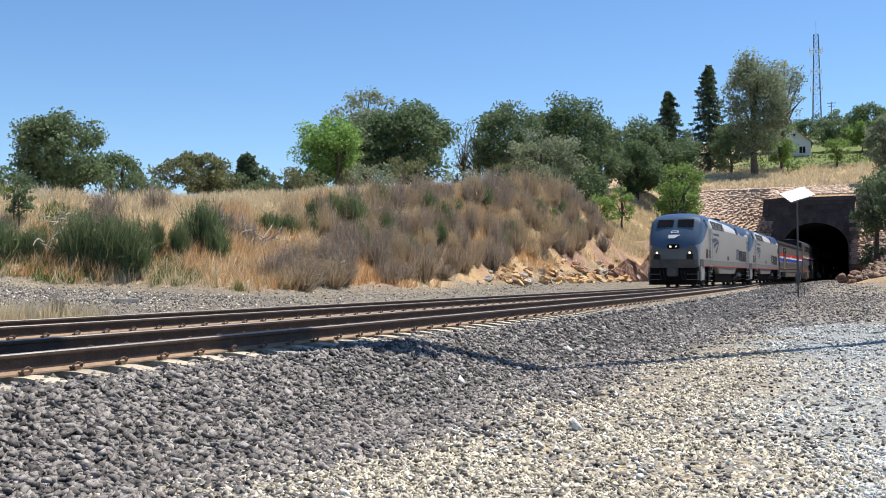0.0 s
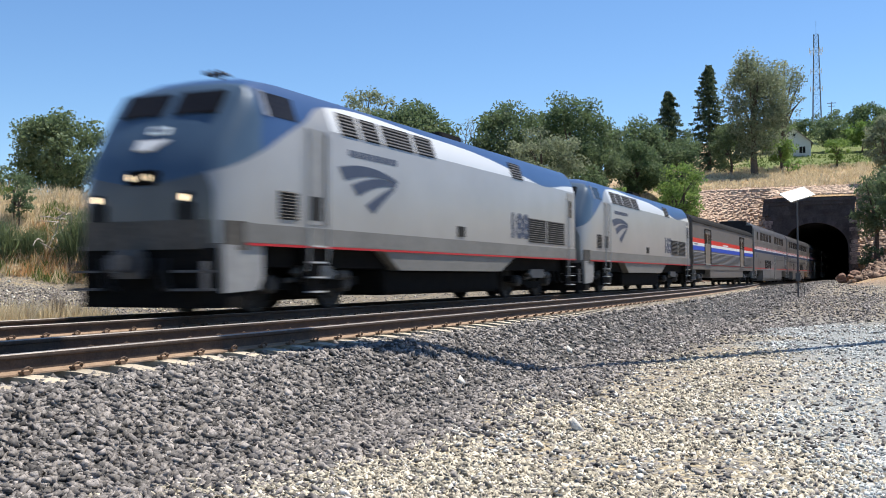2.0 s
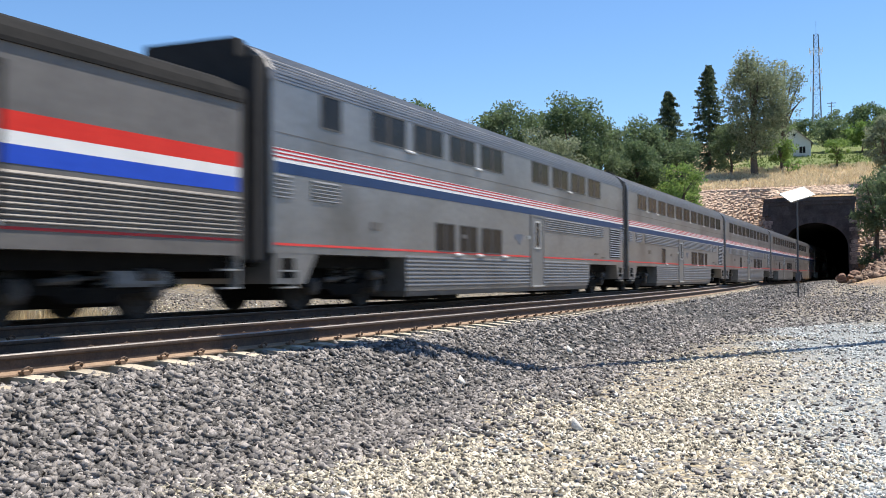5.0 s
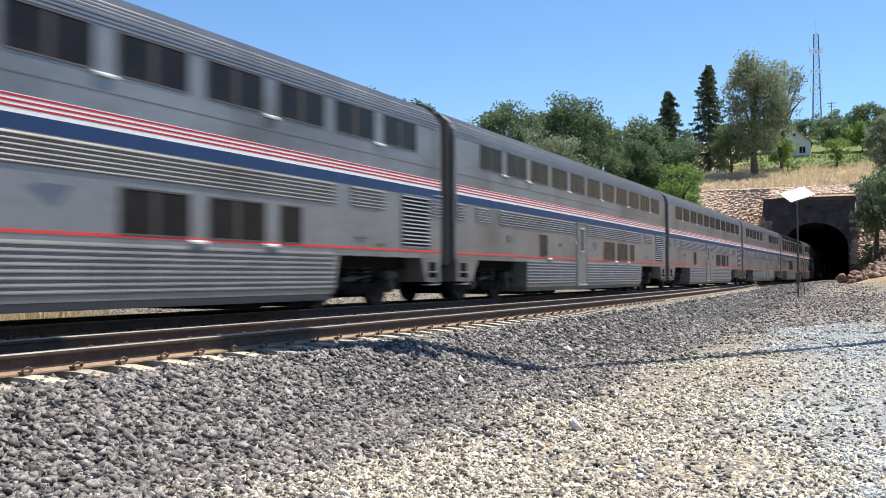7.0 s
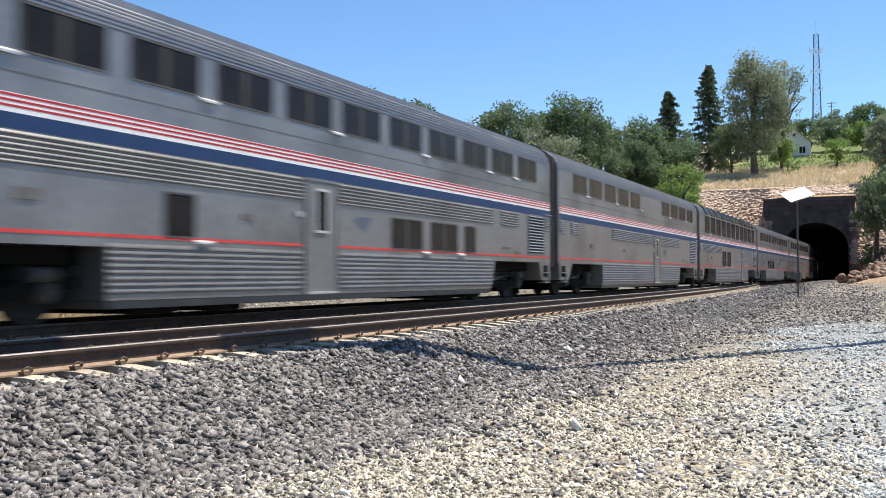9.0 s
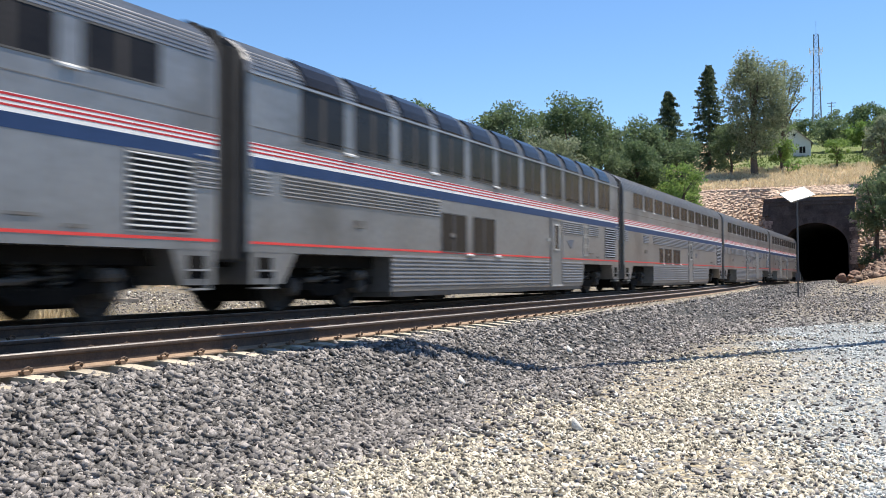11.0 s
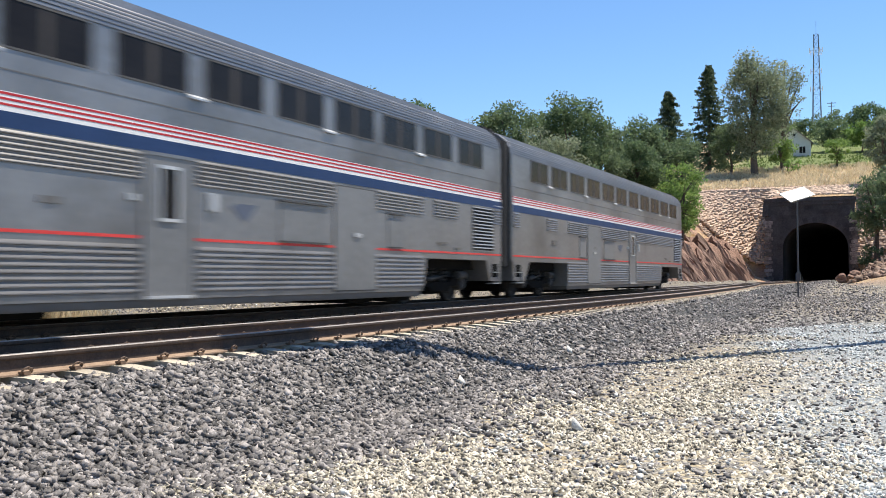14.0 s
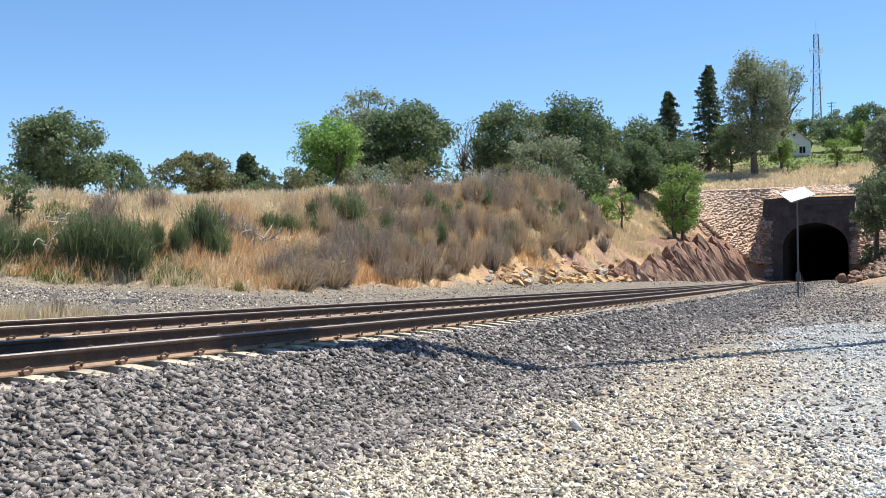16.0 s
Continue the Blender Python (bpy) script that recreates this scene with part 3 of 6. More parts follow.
def scatter_stones():
    rg = np.random.default_rng(5)
    P = []
    for r0, r1, dens in ((3.5, 7.5, 1750), (7.5, 11, 1200), (11, 17, 470), (17, 30, 150), (30, 55, 30), (55, 125, 3.5)):
        k = int(0.5 * (r1 * r1 - r0 * r0) * radians(50) * dens)
        r = np.sqrt(rg.uniform(r0 * r0, r1 * r1, k)); a = rg.uniform(radians(-1.5), radians(48.5), k)
        P.append(np.stack([-r * np.sin(a), r * np.cos(a), 0 * r + (0.0335 if r1 < 12 else 0.037 if r1 < 18 else 0.044 if r1 < 31 else 0.05 if r1 < 60 else 0.075)], 1))
    P = np.concatenate(P)
    x, y = P[:, 0], P[:, 1]
    grass, rock, lawn, pale = zones(x, y)
    ok = (grass < 0.5) & (rock < 0.6)
    for cx, xs in ((near_xs(y), 0), (FAR_X + 0 * y, 1)):
        for o in (-GAUGE, GAUGE):
            ok &= abs(x - cx - o) > 0.13
        ph = np.abs((y / TIE_STEP) % 1 - 0.5) * TIE_STEP
        ok &= ~((abs(x - cx) < 1.32) & (ph < 0.13))
    P = P[ok]; x, y = P[:, 0], P[:, 1]
    size = P[:, 2] * np.clip(np.exp(rg.normal(0, 0.33, len(P))), .5, 1.7)
    z = ground_z(x, y) + size * rg.uniform(-0.15, 0.30, len(P))
    z = z + 0.015 * (np.abs(x - near_xs(y)) < 1.55) * (np.abs(x - near_xs(y)) > 0.85)
    pos = np.stack([x, y, z], 1)
    edge = near_xs(y) + 1.55
    wob = (fbm(x * 0.9, y * 0.9) - 0.5) * 1.9 + rg.normal(0, 0.28, len(x))
    reach = edge + 2.0 + 0.025 * (y - 10) + 3.6 * smooth(25, 34, y + wob * 2)
    dark = (x + wob * 1.1 < reach) & (x > -14 + wob)
    dark |= (rg.random(len(x)) < 0.09) | ((x < -13.5) & (rg.random(len(x)) < 0.5))
    pick = rg.random(len(x))
    stones("ballast", "dark grey crushed stone ballast along the railway tracks", pos[dark], size[dark] * np.where(x[dark] < -13.3, .62, np.where(x[dark] + wob[dark] * 1.1 < reach[dark], np.where(y[dark] < 14, 1.1, 1.06), .75)), M_BALLAST, 1)
    light = ~dark & (pick > 0.07) & (pick > 0.97 * smooth(0.36, 0.52, fbm(x * 0.9 + 40, y * 0.9)))
    grey = light & (pale[ok] + rg.normal(0, .2, len(x)) > .5)
    light = light & ~grey
    stones("gravel", "tan and grey gravel on sandy ground", pos[light], size[light] * 0.72, M_GRAVEL, 2, .5)
    stones("grey_gravel", "pale grey gravel on the service road", pos[grey], size[grey] * 0.64, M_GREYGRAVEL, 6, .5)
    ps = ~dark & (pick <= 0.05)
    stones("pale_gravel", "pale stones strewn among the gravel", pos[ps], size[ps] * 0.75, M_PALE, 3)
    # fine grit between the stones
    k = 46000
    r = 3.4 + 15 * rg.random(k) ** 1.3; a = rg.uniform(radians(-1.5), radians(30), k)
    gx, gy = -r * np.sin(a), r * np.cos(a)
    gw = (fbm(gx * 0.9, gy * 0.9) - 0.5) * 1.9 + rg.normal(0, 0.4, k)
    ok = (gx + gw > near_xs(gy) + 3.2) & (rg.random(k) > .8 * smooth(.40, .55, fbm(gx * 0.9 + 40, gy * 0.9)))
    gx, gy = gx[ok], gy[ok]
    chips("grit", "fine pale grit between the gravel stones", np.stack([gx, gy, ground_z(gx, gy)], 1), rg.uniform(.012, .028, len(gx)), M_GRAVEL, 4)
    for sx, sy, sd in ((-5.05, 11.9, .11), (-5.2, 17.0, .10), (-2.75, 9.2, .1)):
        q = np.array([[sx, sy, float(ground_z(sx, sy)) + 0.03]])
        me = stones("white_stone", "", q, np.array([sd]), M_PALE, int(sy))
        me["kind"], me["label"], me["category"] = "", "single white stone lying on the gravel", "stone"


# ---- tracks ----
def rail_outline(c):
    h = [(0.037, 0.0), (0.038, -0.030), (0.034, -0.042), (0.011, -0.054), (0.0088, -0.10), (0.013, -0.145), (0.074, -0.168), (0.076, -0.182)]
    h = [(0.030, 0.0), (0.037, -0.008)] + h[1:]
    return [(c + x, z) for x, z in h] + [(c - x, z) for x, z in reversed(h)]


def build_rail(parent, line_x, off, y0, y1, step):
    ys = list(np.arange(y0, y1, step)) + [y1]
    bm = loft([[(x, y, z) for x, z in rail_outline(line_x(y) + off)] for y in ys])
    bmesh.ops.recalc_face_normals(bm, faces=bm.faces)
    me = bpy.data.meshes.new("rail")
    for f in bm.faces:
        z = f.calc_center_median().z
        # Sides take the shaded rust; the dusty foot is painted paler, as lit.
        f.material_index = 1 if z > -0.006 else 2 if z < -0.15 else 0
    bm.to_mesh(me); bm.free()
    me.materials.append(M_RUSTSHADE); me.materials.append(M_RAILTOP); me.materials.append(M_FOOT)
    return part("rail", me, None, parent, "rusty steel rail with a worn bright head")


def clip_shape():
    """A bent spring clip with its shoulder, on the field side of a rail."""
    pts = []
    for k in range(13):
        a = math.pi * (-0.15 + 1.5 * k / 12)
        pts.append((0.035 + 0.025 * math.sin(a * 0.9), 0.05 * math.cos(a), 0.012 + 0.042 * math.sin(a) * (1 if math.sin(a) > 0 else 0.3), 0.0085))
    back = [(x, y * 0.7 + 0.035, z * 0.8, r) for x, y, z, r in pts[:8]]
    bm = tubes([pts, back], 5)
    made = bmesh.ops.create_cube(bm, size=1)
    for v in made["verts"]:
        v.co = (0.024 + v.co.x * 0.07, v.co.y * 0.07, 0.002 + v.co.z * 0.028)
    return bm


def tie_shape():
    o = [(-1.3, -0.225), (-1.3, -0.40), (1.3, -0.40), (1.3, -0.225), (0.95, -0.187), (0.55, -0.187), (0.3, -0.23), (-0.3, -0.23), (-0.55, -0.187), (-0.95, -0.187)]
    bm = loft([[(x, y * (1 if z < -0.3 else 0.86), z) for x, z in o] for y in (-0.13, 0.13)])
    return bm


def build_track(name, label, line_x, y0, y1, rail_end, ties):
    tr = thing(name, label, "railway track", "railway tracks")
    for o in (-GAUGE, GAUGE):
        build_rail(tr, line_x, o, -12.0, rail_end, 2.0 if name == "siding_track" else 76.0)
    tie, clip = kept("tie", tie_shape), kept("rail_clip", clip_shape)
    k0 = math.ceil(y0 / TIE_STEP)
    for k in range(k0, k0 + ties):
        y = k * TIE_STEP
        if y > y1:
            break
        cx = line_x(y)
        t = part("tie", tie, M_CONCRETE, tr, at=pose(cx, y, 0, 0, 0, random.uniform(-.6, .6)))
        if y < 34:
            for side in (1,):
                part("rail_clip", clip, M_CLIP, t, at=pose(side * (GAUGE + 0.072), 0, -0.165))
            part("rail_clip", clip, M_CLIP, t, at=pose(-GAUGE + 0.072, 0, -0.165))
    return tr


def build_portal():
    p = tagged(new("tunnel_portal", None), "soot-dark stone railway tunnel portal in a hillside", "tunnel portal", kind="structure")
    y0, y1 = 138.7, 142.2
    xl, xr, spring, apex = -13.45, -5.5, 4.3, 7.45
    mx, hw = (xl + xr) / 2, (xr - xl) / 2
    arc = [(mx - hw * math.cos(a), spring + (apex - spring) * math.sin(a)) for a in np.linspace(0, math.pi, 25)]
    outer = [(-15.2, -0.6), (-15.2, 10.2), (-4.75, 10.2), (-4.75, -0.6)]
    bm = bmesh.new()
    inner = [(xl, -0.6)] + arc + [(xr, -0.6)]
    # ring of quads from the opening out to the block's outline
    def out_pt(x, z):
        if z <= spring:
            return (outer[0][0], z) if x < mx else (outer[2][0], z)
        a = math.atan2(z - spring, x - mx)
        dx, dz = math.cos(a), math.sin(a)
        t = min(((outer[2][0] - mx) / dx if dx > 1e-6 else (outer[0][0] - mx) / dx if dx < -1e-6 else 1e9), (10.2 - spring) / dz if dz > 1e-6 else 1e9)
        return (mx + dx * t, spring + dz * t)
    outs = [out_pt(x, z) for x, z in inner]
    # keep the block's corners square
    for cxn in (outer[1], outer[2]):
        j = min(range(len(outs)), key=lambda q: (outs[q][0] - cxn[0]) ** 2 + (outs[q][1] - cxn[1]) ** 2)
        outs[j] = cxn
    V = {}
    for i, (a, b) in enumerate(zip(inner, outs)):
        for yy in (y0, y1):
            V[i, 0, yy] = bm.verts.new((a[0], yy, a[1])); V[i, 1, yy] = bm.verts.new((b[0], yy, b[1]))
    for i in range(len(inner) - 1):
        for yy in (y0, y1):
            bm.faces.new((V[i, 0, yy], V[i + 1, 0, yy], V[i + 1, 1, yy], V[i, 1, yy]))
        for w in (0, 1):
            bm.faces.new((V[i, w, y0], V[i + 1, w, y0], V[i + 1, w, y1], V[i, w, y1]))
    part("portal_wall", bm, M_PORTAL, p, "soot-blackened stone face with an arched opening")
    part("coping", boxes((-15.75, -4.5, y0 - .45, y1, 10.2, 10.62), bevel=.05), M_PORTAL, p)
    part("cornice", boxes((-15.45, -4.62, y0 - .25, y0 + .3, 9.72, 10.2), bevel=.05), M_PORTAL, p)
    part("shoulder_stone", prism([(-15.75, 10.2), (-15.2, 10.2), (-15.2, 8.4), (-15.95, 8.4)], y0 - .3, y0 + 1.2), M_PORTAL, p)
    for x in (-15.2, -4.75):
        z, k = -0.5, 0
        while z < 8.3:
            w = 0.62 if k % 2 else 0.42
            part("quoin", boxes((x - w, x + w * 0.9, y0 - .22, y0 + .9, z, z + .47), bevel=.04), M_QUOIN, p)
            z += .52; k += 1
    n_v = 23
    for k in range(n_v):
        a0, a1 = math.pi * (k + .04) / n_v, math.pi * (k + .96) / n_v
        o = []
        for a, e in ((a0, -.03), (a1, -.03), (a1, .68), (a0, .68)):
            o.append((mx - (hw + e) * math.cos(a), spring + (apex - spring + e) * math.sin(a)))
        part("voussoir", prism(o, y0 - .09, y0 + .2), M_PORTAL, p)
    # courses of the wall face
    rg = random.Random(4)
    z = 7.95
    for course in range(3):
        x = -14.9
        while x < -5.3:
            w = rg.uniform(.7, 1.25)
            cz = z + .55
            if math.hypot((min(abs(x - mx), abs(x + w - mx))) / (hw + .7), max(0, z - spring) / (apex - spring + .7)) > 1.0 or z > apex + .75:
                part("face_stone", boxes((x, min(x + w - .04, -4.9), y0 - .05, y0 + .1, z, cz), bevel=.025), M_PORTAL, p)
            x += w
        z += .59
    # lining
    prof = [(xl, -0.35)] + arc + [(xr, -0.35)]
    part("tunnel_lining", loft([[(x, y, z) for x, z in prof] for y in (y1, 190, 260, 385)], closed=False, caps=False), M_TUNNEL, p, "dark tunnel lining")
    part("tunnel_floor", boxes((xl, xr, 141.8, 385, -.7, -.3)), M_TUNNEL, p)
    part("tunnel_end", boxes((xl - 1, xr + 1, 385, 385.5, -1, 8)), M_TUNNEL, p)
    return p


scatter_stones()
build_portal()


# ---- the train ----
HALF = 1.55


def tail(t):
    """Where the train's end stands along the main track."""
    return 358.3748 + t * (-22.211291 + t * (-0.0010301825 + t * (0.0049203504 + t * (-0.00017359328 + t * (-2.5605158e-06)))))


def slab(y0, y1, z0, z1, proud=0.004, x=HALF, deep=0.02):
    """A thin raised panel on a car's flank."""
    return boxes((x - deep, x + proud, y0, y1, z0, z1))


def flutes(y0, y1, z0, z1, n, x=HALF, d=0.034):
    """Pressed lengthwise ribs: a short underside, a flat brow and a sloped top."""
    bm = bmesh.new()
    p = (z1 - z0) / n
    prof = [(-0.03, z0)]
    for k in range(n):
        z = z0 + k * p
        prof += [(0.002, z), (0.002, z + p * .26), (d, z + p * .34), (d, z + p * .52), (d * .55, z + p * .78)]
    prof += [(0.002, z1), (-0.03, z1)]
    a = [[bm.verts.new((x + px, y, z)) for px, z in prof] for y in (y0, y1)]
    for i in range(len(prof) - 1):
        bm.faces.new((a[0][i], a[0][i + 1], a[1][i + 1], a[1][i]))
    bm.faces.new(a[0]); bm.faces.new(a[1])
    return bm


def ring(y0, y1, z0, z1, w=0.05, proud=0.03, x=HALF):
    """A raised frame round an opening."""
    sp = []
    for s in (1,):
        a, b = sorted((s * (x - .02), s * (x + proud)))
        sp += [(a, b, y0 - w, y1 + w, z1, z1 + w), (a, b, y0 - w, y1 + w, z0 - w, z0), (a, b, y0 - w, y0, z0, z1), (a, b, y1, y1 + w, z0, z1)]
    return boxes(*sp)


def louvre(y0, y1, z0, z1, n, x=HALF):
    """Sloped blades, their lower edges proud."""
    bm = bmesh.new()
    p = (z1 - z0) / n
    for k in range(n):
        z = z0 + k * p
        prof = [(x + .032, z + p * .52), (x + .032, z + p * .66), (x + .006, z + p), (x - .01, z + p * .94)]
        a = [[bm.verts.new((px, y, pz)) for px, pz in prof] for y in (y0, y1)]
        for i in range(4):
            bm.faces.new((a[0][i], a[0][(i + 1) % 4], a[1][(i + 1) % 4], a[1][i]))
        bm.faces.new(a[0]); bm.faces.new(a[1])
    return bm


MIRROR = Matrix.Diagonal((-1, 1, 1, 1))


def flank(name, shape, material, parent, label="", at=None):
    """The same part on both flanks of a car."""
    me = shape if isinstance(shape, bpy.types.Mesh) else to_mesh(shape, name)
    at = at or Matrix.Identity(4)
    return [part(name, me, material, parent, label, at=m @ at) for m in (Matrix.Identity(4), MIRROR)]


def add_window(car, y, w, z0, z1, name="window", lit=M_GLASS, x=HALF):
    """One window on both flanks: dark gasket, pane, curtain edge and the bright post beside it."""
    key = ("window_surround", round(w, 2), z0, z1, x)
    for f in flank(name, kept(key, lambda: ring(0, w, z0, z1, 0.03, 0.014, x)), M_GASKET, car, at=pose(0, y, 0)):
        part("pane", kept(("pane", round(w, 2), z0, z1, x), lambda: slab(0.0, w, z0, z1, 0.006, x)), lit, f, "dark tinted glass")
        if w > 1:
            part("curtain", kept(("curtain", round(w, 2), z0, z1, x), lambda: slab(w * .44, w * .53, z0, z1, .009, x)), M_CURTAIN, f, "edge of a drawn curtain behind the glass")


def add_glint(car, y, z):
    """A short drip lip under the gap between two windows, coloured pale as a sun glint."""
    flank("drip_lip", kept("drip_lip", lambda: loft([[(HALF - .01, v, -.03), (HALF + .05, v, -.03), (HALF + .05, v, .0), (HALF - .01, v, .045)] for v in (-.2, .2)])), M_CHROME, car, "drip lip with its sun glint painted pale", at=pose(0, y, z))


def add_bogie(car, y, wb=2.59, r=0.46):
    """A wheel truck: bolster, side frames, axle boxes, springs, dampers, wheels."""
    b = part("truck", kept(("truck", wb), lambda: boxes((-.64, .64, -1.95, 1.95, .2, .86), bevel=.03)), M_BLACK, car, "black cast steel wheel truck", at=pose(0, y, 0))
    e = wb / 2
    flank("side_frame", kept(("side_frame", wb), lambda: loft([[(x, v, z) for v, z in ((-e - .55, .50), (-e - .5, .66), (-.8, .62), (-.55, .50), (.55, .50), (.8, .62), (e + .5, .66), (e + .55, .50), (e + .2, .44), (.7, .40), (.5, .28), (-.5, .28), (-.7, .40), (-e - .2, .44))] for x in (.92, 1.14)])), M_BLACK, b, "cast side frame")
    for sy in (-e, e):
        for sx in (1, -1):
            part("wheel", kept(("wheel", r), lambda: wheel_shape(r, .13, 0, 0, 0)), M_WHEEL, b, "steel wheel", at=pose(sx * GAUGE, sy, r, 0, 0, 0 if sx > 0 else 180))
        part("axle", kept("axle", lambda: tubes([[(-.7, 0, 0, .08), (.7, 0, 0, .08)]], 8)), M_WHEEL, b, at=pose(0, sy, r))
        flank("axle_box", kept("axle_box", lambda: tubes([[(.95, 0, 0, .17), (1.17, 0, 0, .17), (1.22, 0, 0, .11)]], 10)), M_TRUCK, b, "dusty round axle box", at=pose(0, sy, r))
    for sy in (-.32, .32):
        flank("coil_spring", kept("coil_spring", lambda: tubes([[(1.03 + .10 * math.cos(a), .10 * math.sin(a), .48 + .36 * a / 25, .024) for a in np.arange(0, 25, .8)]], 5)), M_TRUCK, b, at=pose(0, sy, 0))
    flank("damper", kept("damper", lambda: tubes([[(1.2, -.95, .58, .05), (1.2, -.5, .60, .05), (1.2, -.5, .60, .03), (1.2, -.1, .64, .03)]], 7)), M_TRUCK, b, "dusty grey damper")
    flank("brake_cylinder", kept("brake_cylinder", lambda: tubes([[(1.2, .9, .68, .10), (1.2, 1.35, .68, .10)]], 10)), M_TRUCK, b)
    return b


SL_PROFILE = [(1.55, 1.07), (1.55, 3.2), (1.545, 4.12), (1.50, 4.32), (1.38, 4.52), (1.15, 4.70), (0.8, 4.83), (0.4, 4.9)]


def sl_body():
    full = SL_PROFILE + [(0, 4.93)] + [(-x, z) for x, z in reversed(SL_PROFILE)]
    bm = loft([[(x * (1 if y not in (.42, 25.49) else .985), y, z) for x, z in full] for y in (.42, .5, 25.41, 25.49)])
    return bm


def sl_roof_ribs():
    sp = []
    for a, b in zip(SL_PROFILE[2:], SL_PROFILE[3:] + [(0, 4.93)]):
        for t in (0.12, 0.45, 0.78):
            sp.append((a[0] + (b[0] - a[0]) * t, a[1] + (b[1] - a[1]) * t))
    return tubes([[(s * x, .55, z + .004, .022), (s * x, 25.36, z + .004, .022)] for x, z in sp for s in (1, -1)], 4)


WIN0, PITCH_W, BAY = 2.12, 2.04, (5.72, 20.36)


def end_skirt(y0, y1, cut):
    """The steel flank below the floor at a car's end; cut: how far its inner edge slopes back."""
    a, b = (y1, y1 - cut) if cut > 0 else (y0, y0 - cut)
    outline = [(y0, 1.08), (y1, 1.08), (b, .52), (y0, .52)] if cut > 0 else [(y0, 1.08), (y1, 1.08), (y1, .52), (b, .52)]
    return loft([[(x, y, z) for y, z in outline] for x in (-1.545, 1.545)])


def passenger_car(label, upper, lower, doors, vents, mids=((3.42, 22.45),), lounge=False, blank=(), hatches=(), emblem=12.75, small=(1.75,), glints=(0, 1, 3, 5, 7, 9), lamp=None, ladder=False):
    """A two-level stainless steel coach. upper, lower: window slots; doors, vents, blank panels: places along the side."""
    c = thing("passenger_car", label, "train car", "cars of the passenger train")
    part("body", kept("upper_body", sl_body), M_STEEL, c, "bare stainless steel body shell")
    part("lower_body", kept("lower_body", lambda: loft([[(x, y, z) for y, z in ((BAY[0], .32), (BAY[0], 1.07), (BAY[1] + .22, 1.07), (BAY[1] + .05, .45), (BAY[1] - .1, .32))] for x in (-1.55, 1.55)])), M_STEEL, c)
    part("roof_ribs", kept("roof_ribs", sl_roof_ribs), M_STEELR, c, "ribbed steel roof")
    part("skirt", kept("skirt", lambda: boxes((-1.52, 1.52, BAY[0] + .05, BAY[1] - .05, .2, .33), bevel=.02)), M_DULL, c)
    for k, (a, b) in enumerate(((2.893, 2.924), (2.826, 2.855), (2.758, 2.786))):
        flank("red_stripe", kept(("red_stripe", k), lambda: slab(.5, 25.41, a, b, .009)), M_RED, c)
    flank("white_stripe", kept("white_stripe", lambda: slab(.5, 25.41, 2.69, 2.935, .005)), M_WHITE, c)
    flank("blue_stripe", kept("blue_stripe", lambda: slab(.5, 25.41, 2.49, 2.69, .006)), M_BLUE, c)
    flank("belt_seam", kept("belt_seam", lambda: slab(.5, 25.41, 3.20, 3.215, .006)), M_DULL, c)
    gaps = sorted([(d - .12, d + 1.22) for d in doors] + [(a - .03, b + .03) for a, b in blank])

    def spans(a, b):
        out = []
        for p, q in gaps:
            if a < p < b:
                out.append((a, p)); a = q
        out.append((a, b))
        return [v for v in out if v[1] - v[0] > .3]

    for a, b in spans(*BAY):
        flank("lower_fluting", kept(("lower_fluting", round(a, 2), round(b, 2)), lambda: flutes(a, b, .40, 1.12, 8, d=.020)), M_STEELF, c, "pressed horizontal ribs")
    for a, b in spans(.5, 25.41):
        flank("low_red_stripe", kept(("low_red", round(a, 2), round(b, 2)), lambda: slab(a, b, 1.205, 1.25, .008)), M_LOWRED, c)
    for m in mids:
        for a, b in spans(*m):
            flank("middle_fluting", kept(("middle_fluting", round(a, 2), round(b, 2)), lambda: flutes(a, b, 2.05, 2.47, 6, d=.024)), M_STEELF, c, "pressed horizontal ribs")
    for y in small:
        flank("small_grille", kept("small_grille", lambda: flutes(0, 1.0, 2.05, 2.45, 6, d=.028)), M_STEEL, c, at=pose(0, y, 0))
    for y in (.5, 24.9):
        flank("end_fluting", kept("end_fluting", lambda: flutes(0, .52, 2.03, 2.47, 6, d=.028)), M_STEEL, c, at=pose(0, y, 0))
    z0, z1 = (3.13, 4.08) if lounge else (3.50, 4.09)
    for k in upper:
        y, w = (WIN0 + PITCH_W * k, 1.52) if isinstance(k, int) else k
        add_window(c, y, w, z0, z1)
    for k in glints:
        add_glint(c, WIN0 + PITCH_W * k + 1.78, z0 - .06)
    if lounge:
        for k in upper:
            prof = [(1.553, 4.16), (1.505, 4.335), (1.39, 4.53), (1.20, 4.685)]
            flank("roof_window", kept("roof_window", lambda: loft([[(x + e, y, z + e) for e in (.0, .03) for x, z in (prof if e else prof[::-1])] for y in (0.06, 1.46)])), M_GLASS, c, "curved glass roof pane", at=pose(0, WIN0 + PITCH_W * k, 0))
        flank("gutter", kept("lounge_gutter", lambda: slab(.5, 25.41, 4.10, 4.14, .03)), M_FRAME, c)
    for i, (y, w) in enumerate(lower):
        add_window(c, y, w, 1.27 if not lounge else 1.26, 1.90 if not lounge else 2.16, "lower_window")
        if i < 3 and w > .6:
            add_glint(c, y + w + .22, 1.19)
